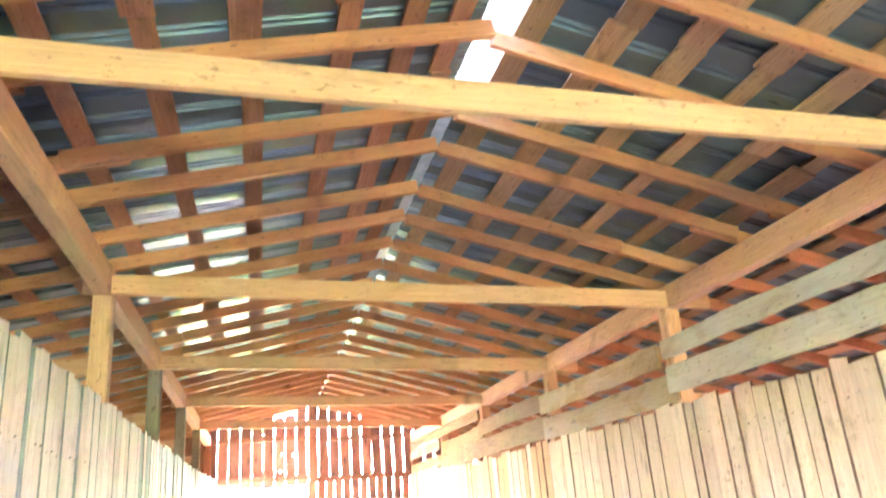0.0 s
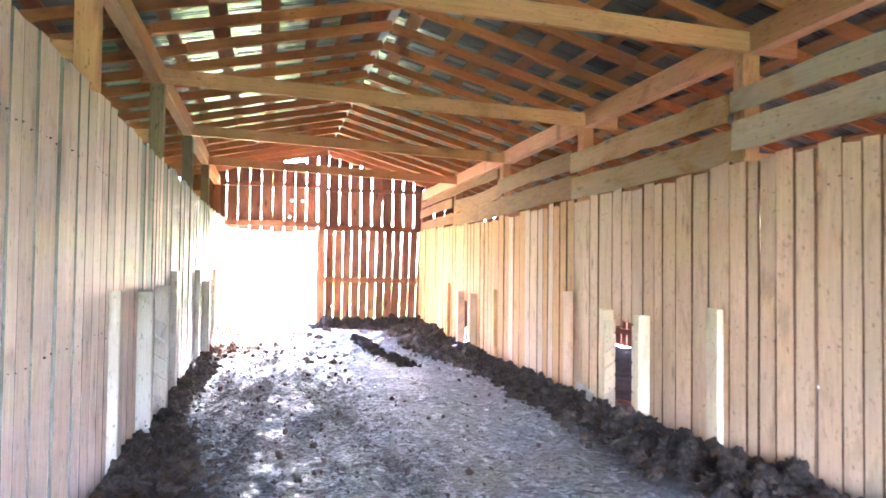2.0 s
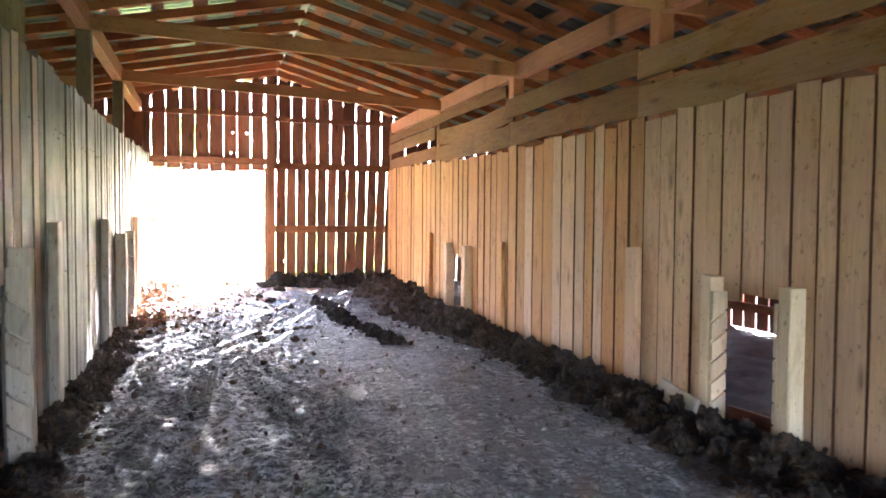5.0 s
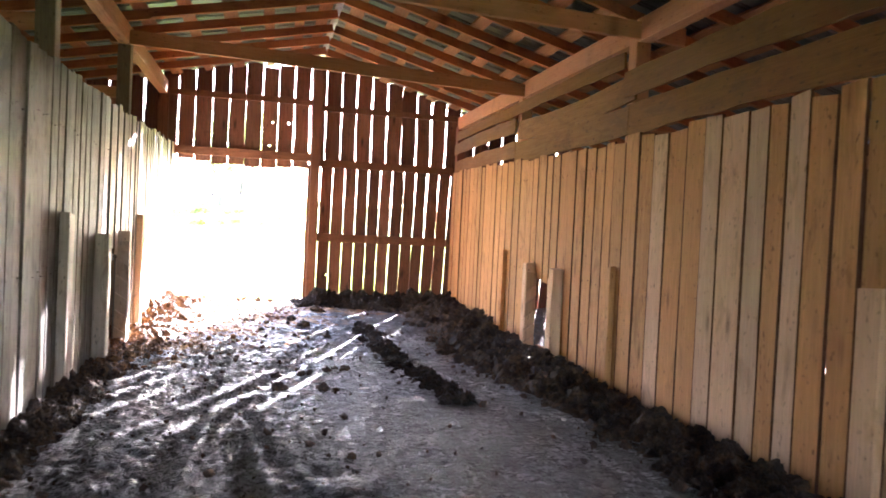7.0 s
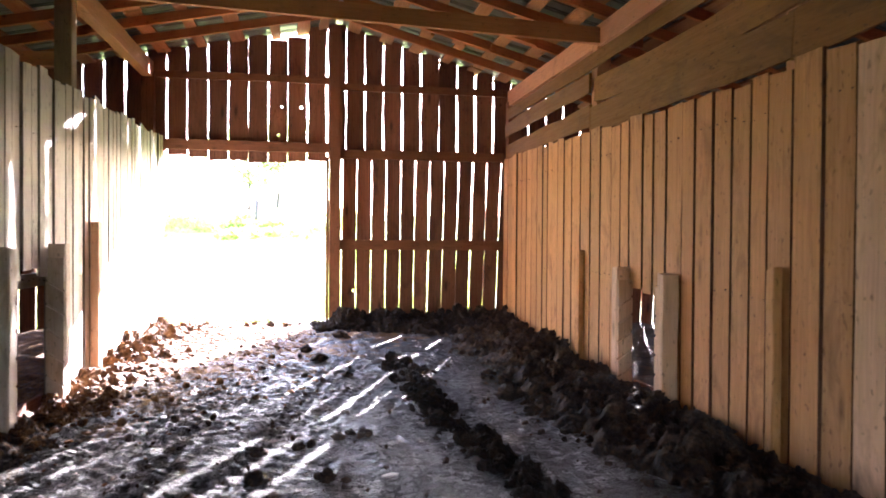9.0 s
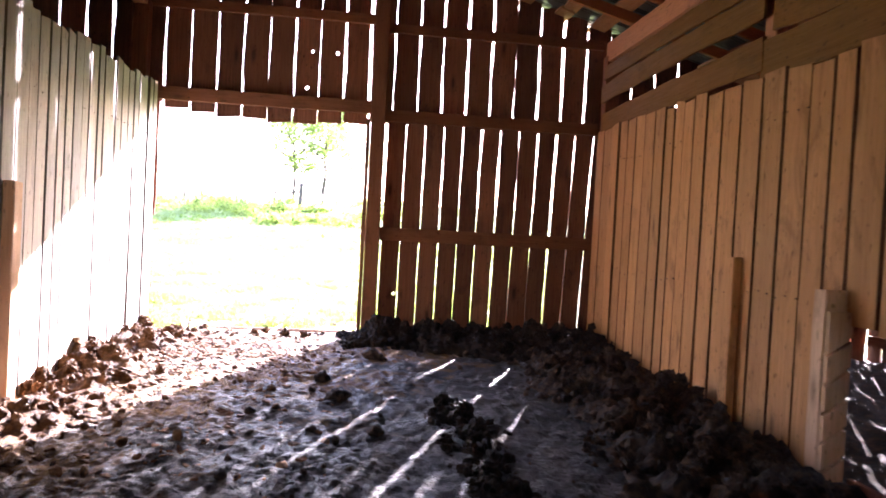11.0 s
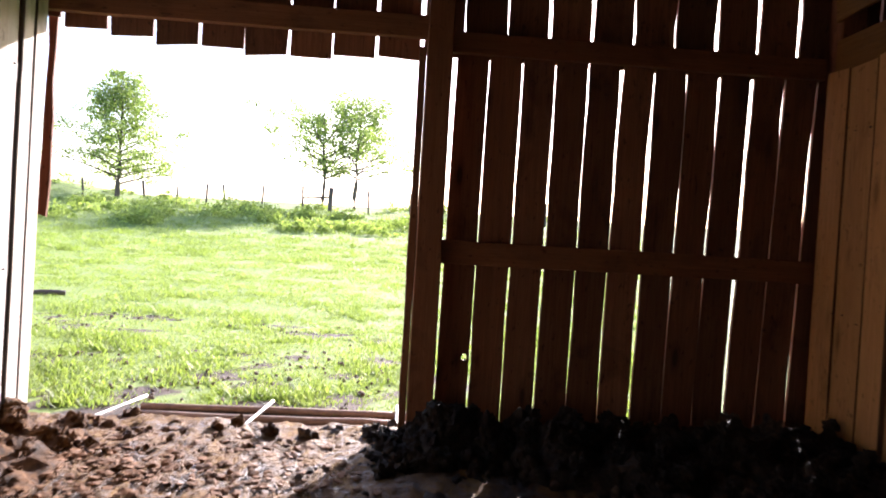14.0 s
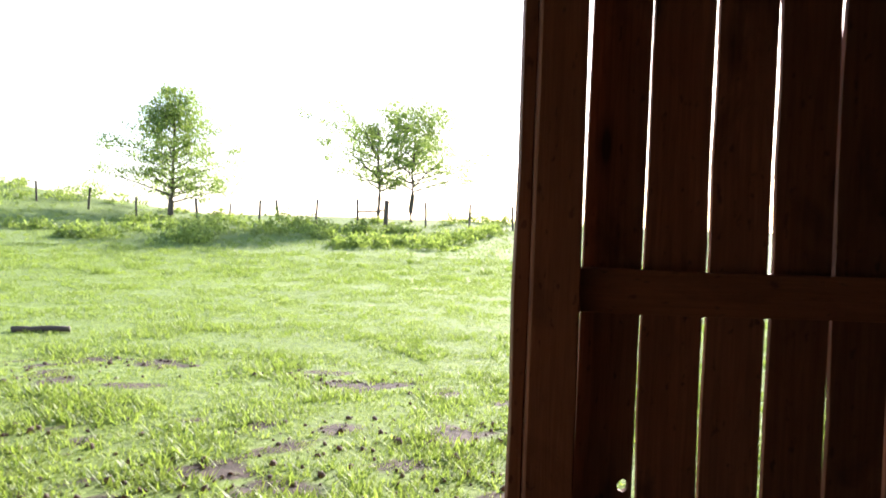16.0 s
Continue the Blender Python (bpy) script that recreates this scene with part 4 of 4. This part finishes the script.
# ---- pasture: log, fence, trees, weeds, grass ----
obj("fallen_log", pole(0.038, 0.62, 33, 10, 6, 0.012), FENCE, None, along((-3.85, 26.0, ground_z(-3.85, 26.0) + 0.03), (-3.25, 26.2, ground_z(-3.25, 26.2) + 0.05)), "dark weathered log lying in the grass", "log")
FY = 57.0
fence = empty("pasture_fence", pose(0, FY, 0), "old leaning wooden fence posts with wires", "fence")
posts = []
for x, h, lean, rad in ((-24.0, 1.2, 3, 0.06), (-21.0, 1.1, -4, 0.06), (-18.2, 1.15, 2, 0.06), (-15.6, 1.1, -3, 0.06), (-13.9, 1.1, 2, 0.06), (-12.3, 1.2, -6, 0.07), (-10.6, 1.0, 2, 0.05), (-9.0, 1.15, 2, 0.06), (-7.9, 1.2, -10, 0.06), (-5.95, 1.3, 2, 0.055), (-3.72, 1.4, -1, 0.06), (-2.23, 1.35, 2, 0.13), (-0.05, 1.35, -2, 0.06), (2.25, 1.3, 2, 0.06), (4.6, 1.3, -2, 0.06), (7.2, 1.3, 3, 0.06), (10.0, 1.3, 0, 0.06)):
    z = ground_z(x, FY)
    obj("post", pole(rad, h + 0.1, int(x * 10), 7, 4, 0.012), FENCE, fence, pose(x, 0, z - 0.1, 0, lean))
    posts.append((x, z))
for (x0, z0), (x1, z1) in zip(posts, posts[1:]):
    for h in (0.45, 0.80, 1.05):
        obj("wire", pole(0.006, math.hypot(x1 - x0, z1 - z0), int(h * 10), 4, 3, 0.004), WIRE, fence, along((x0, 0.03, z0 + h), (x1, 0.03, z1 + h)))
obj("rail", pole(0.045, 1.5, 5, 7, 3, 0.01), FENCE, fence, along((-3.72, 0.06, ground_z(-3.7, FY) + 0.72), (-2.23, 0.06, ground_z(-2.2, FY) + 0.82)))


def leaf_cloud(points, size, rl, flat=0.6):
    """Small bent leaves round the given points: (place, spread, count)."""
    vs, fs = [], []
    for p, sp, cnt in points:
        for _ in range(cnt):
            d = Vector((rl.gauss(0, 1), rl.gauss(0, 1), rl.gauss(0, flat))) * sp * 0.55
            c = p + d
            s = size * rl.uniform(0.6, 1.35)
            rot = Euler((rl.uniform(-1.1, 1.1), rl.uniform(-1.1, 1.1), rl.uniform(0, 6.28))).to_matrix()
            b = len(vs)
            for q in ((-0.5, 0, 0), (0, -0.26, 0.06), (0.5, 0, -0.08), (0, 0.26, 0.06)):
                vs.append(tuple(c + rot @ Vector(q) * s))
            fs.append((b, b + 1, b + 2, b + 3))
    return vs, fs


def limb(path, r0, r1, seg=6):
    vs, fs = [], []
    for i, p in enumerate(path):
        k = r0 + (r1 - r0) * i / (len(path) - 1)
        d = (path[min(i + 1, len(path) - 1)] - path[max(i - 1, 0)]).normalized()
        q = d.to_track_quat("Z", "Y").to_matrix()
        for j in range(seg):
            t = 2 * math.pi * j / seg
            vs.append(tuple(p + q @ Vector((math.cos(t) * k, math.sin(t) * k, 0))))
    for i in range(len(path) - 1):
        for j in range(seg):
            a, b = i * seg + j, i * seg + (j + 1) % seg
            fs.append((a, b, b + seg, a + seg))
    return vs, fs


def tree(x, y, height, clear, spread, shape, limbs, leaves, label, seed, lean=0.0):
    """A tapered trunk, limbs and a crown of many small leaves; shape(f) is the crown's half width at height f of the crown."""
    rt = random.Random(seed)
    z = ground_z(x, y)
    t = empty("tree", pose(x, y, z), label, "tree", "trees by the fence")
    trunk = [Vector((lean * (k / 8) ** 1.5 * height + rt.uniform(-0.06, 0.06) * (k > 0), rt.uniform(-0.06, 0.06) * (k > 0), -0.1 + height * 0.93 * k / 8)) for k in range(9)]
    tv, tf = limb(trunk, 0.15, 0.02, 8)
    obj("trunk", mesh("trunk", tv, tf, True), BARK, t)
    pts = []
    for k in range(limbs):
        f = (k + 0.5) / limbs
        h = clear + (height * 0.95 - clear) * f
        q = h / (height * 0.93) * 8
        base = trunk[min(7, int(q))].lerp(trunk[min(8, int(q) + 1)], q - int(q))
        a = k * 2.4 + rt.uniform(-0.4, 0.4)
        reach = spread * shape(f) * rt.uniform(0.55, 0.98)
        tip = base + Vector((math.cos(a) * reach, math.sin(a) * reach, 0.25 * reach + rt.uniform(-0.1, 0.3)))
        mid = base.lerp(tip, 0.5) + Vector((rt.uniform(-0.1, 0.1), rt.uniform(-0.1, 0.1), rt.uniform(0.0, 0.2)))
        v, fc = limb([base, mid, tip], 0.05 * (1.2 - f), 0.012, 5)
        obj("limb", mesh("limb", v, fc, True), BARK, t)
        for s in (0.35, 0.55, 0.75, 0.95, 1.1):
            if rt.random() < 0.26:
                continue
            c = base.lerp(mid, s * 2) if s < 0.5 else mid.lerp(tip, s * 2 - 1)
            c = c + Vector((rt.gauss(0, 0.2), rt.gauss(0, 0.2), rt.gauss(0, 0.14)))
            pts.append((c, 0.40 + 0.40 * rt.random(), max(3, int(leaves * rt.uniform(0.6, 2.0)))))
    cv, cf = leaf_cloud(pts, 0.17, rt)
    obj("crown", mesh("crown", cv, cf), LEAF, t)
    return t


tree(-14.5, 59.0, 7.3, 0.8, 3.7, lambda f: 1.05 * (1 - f) ** 0.6 + 0.10, 60, 54, "young leafy tree with a broad conical crown", 41)
tree(-2.8, 59.2, 6.1, 1.8, 4.7, lambda f: 0.45 + 0.6 * math.sin(math.pi * min(1, f * 1.05)), 36, 40, "thin young tree with an open rounded crown", 42, -0.035)
tree(-1.0, 59.8, 6.9, 1.8, 5.2, lambda f: 0.95 - 0.72 * f + 0.15 * math.sin(9 * f), 40, 42, "slender young tree with a ragged pointed crown", 43, 0.02)


def shrub(x, y, w, h, n, seed, mat, label, cat="shrub", group="shrubs by the fence"):
    rs = random.Random(seed)
    pts = []
    for _ in range(n):
        a, q = rs.uniform(0, 6.28), math.sqrt(rs.random())
        px, py = math.cos(a) * q * w, math.sin(a) * q * w * 0.6
        pts.append((Vector((px, py, h * rs.uniform(0.15, 0.95) * (1 - 0.75 * q * q))), 0.22 * h + 0.10, 9))
    v, f = leaf_cloud(pts, 0.17, rs)
    return obj("shrub", mesh("shrub", v, f), mat, None, pose(x, y, ground_z(x, y)), label, cat, group)


rs = random.Random(90)
for k in range(46):
    x, y = rs.uniform(-17, 3.5), rs.uniform(44.5, 56.5)
    big = -11 < x < -4
    shrub(x, y, rs.uniform(0.5, 1.1) * (1.3 if big else 1.0), rs.uniform(0.35, 0.75) * (1.35 if big else 1.0), 34, 200 + k, WEED, "low bushy green weeds in the pasture")
for k in range(14):
    x = rs.uniform(-26, 12)
    shrub(x, rs.uniform(57.5, 62), rs.uniform(0.6, 1.4), rs.uniform(0.4, 0.85), 30, 300 + k, WEED, "scrubby green bush behind the fence")
for k in range(14):
    x = rs.uniform(-36, -17)
    shrub(x, rs.uniform(50, 66), rs.uniform(1.0, 1.8), rs.uniform(0.8, 1.6), 40, 400 + k, LEAF, "dull scrub bush on the rise")

rb = random.Random(55)
vs, fs = [], []
for px, py, rx, ry in PATCHES:
    for _ in range(45):
        x, y = px + rb.gauss(0, 0.6) * rx, py + rb.gauss(0, 1.0) * ry
        if y < 20.65:
            continue
        s = rb.choice((0.008, 0.012, 0.016, 0.022)) * rb.uniform(0.7, 1.4)
        lv, lf = rb.choice(SMALL)
        rot = Euler((rb.uniform(0, 6), rb.uniform(0, 6), rb.uniform(0, 6))).to_matrix()
        b = len(vs)
        vs.extend(tuple(rot @ Vector(p) * s + Vector((x, y, ground_z(x, y) + s * 0.2))) for p in lv)
        fs.extend(tuple(b + q for q in f) for f in lf)
obj("mud_clods", mesh("mud_clods", vs, fs, True), MUD, label="churned dark mud crumbs in the bare patches", category="mud", kind="stuff")

gr = np.random.default_rng(5)


def grass_field(count, y0, y1, hmin, hmax, blades):
    yy = y0 + (y1 - y0) * gr.random(count) ** 1.25
    half = (yy - 15.0) * 0.66 + 1.5
    xx = 1.2 + (gr.random(count) * 1.62 - 1.12) * half
    ok = np.array([not bare(a, b) > 0.35 + 0.5 * random.random() for a, b in zip(xx, yy)])
    xx, yy = xx[ok], yy[ok]
    zz = np.array([ground_z(a, b) for a, b in zip(xx, yy)])
    n = len(xx)
    clump = np.array([0.45 + 1.3 * max(0.0, 0.4 + fbm(a, b, 9.0, 1.1, 4)) for a, b in zip(xx, yy)])
    vs = np.zeros((n, blades, 3, 3))
    for k in range(blades):
        ang, lean_, hh = gr.random(n) * 6.28, gr.random(n) * 1.5 + 0.3, (hmin + (hmax - hmin) * gr.random(n)) * clump
        wd = hh * 0.09 + 0.0035
        ox, oy = gr.normal(0, 0.04, n), gr.normal(0, 0.04, n)
        bx, by = xx + ox, yy + oy
        px, py = np.cos(ang + 1.57) * wd, np.sin(ang + 1.57) * wd
        vs[:, k, 0] = np.stack([bx - px, by - py, zz - 0.01], 1)
        vs[:, k, 1] = np.stack([bx + px, by + py, zz - 0.01], 1)
        vs[:, k, 2] = np.stack([bx + np.cos(ang) * hh * lean_, by + np.sin(ang) * hh * lean_, zz + hh], 1)
    v = vs.reshape(-1, 3)
    f = np.arange(len(v)).reshape(-1, 3)
    return mesh("grass", v.tolist(), [tuple(q) for q in f.tolist()])


obj("grass", grass_field(80000, 20.5, 42, 0.012, 0.05, 6), GRASS, label="short bright green pasture grass", category="grass", kind="stuff")
obj("grass", grass_field(20000, 34, 58, 0.04, 0.10, 5), GRASS, label="bright green pasture grass towards the fence", category="grass", kind="stuff")
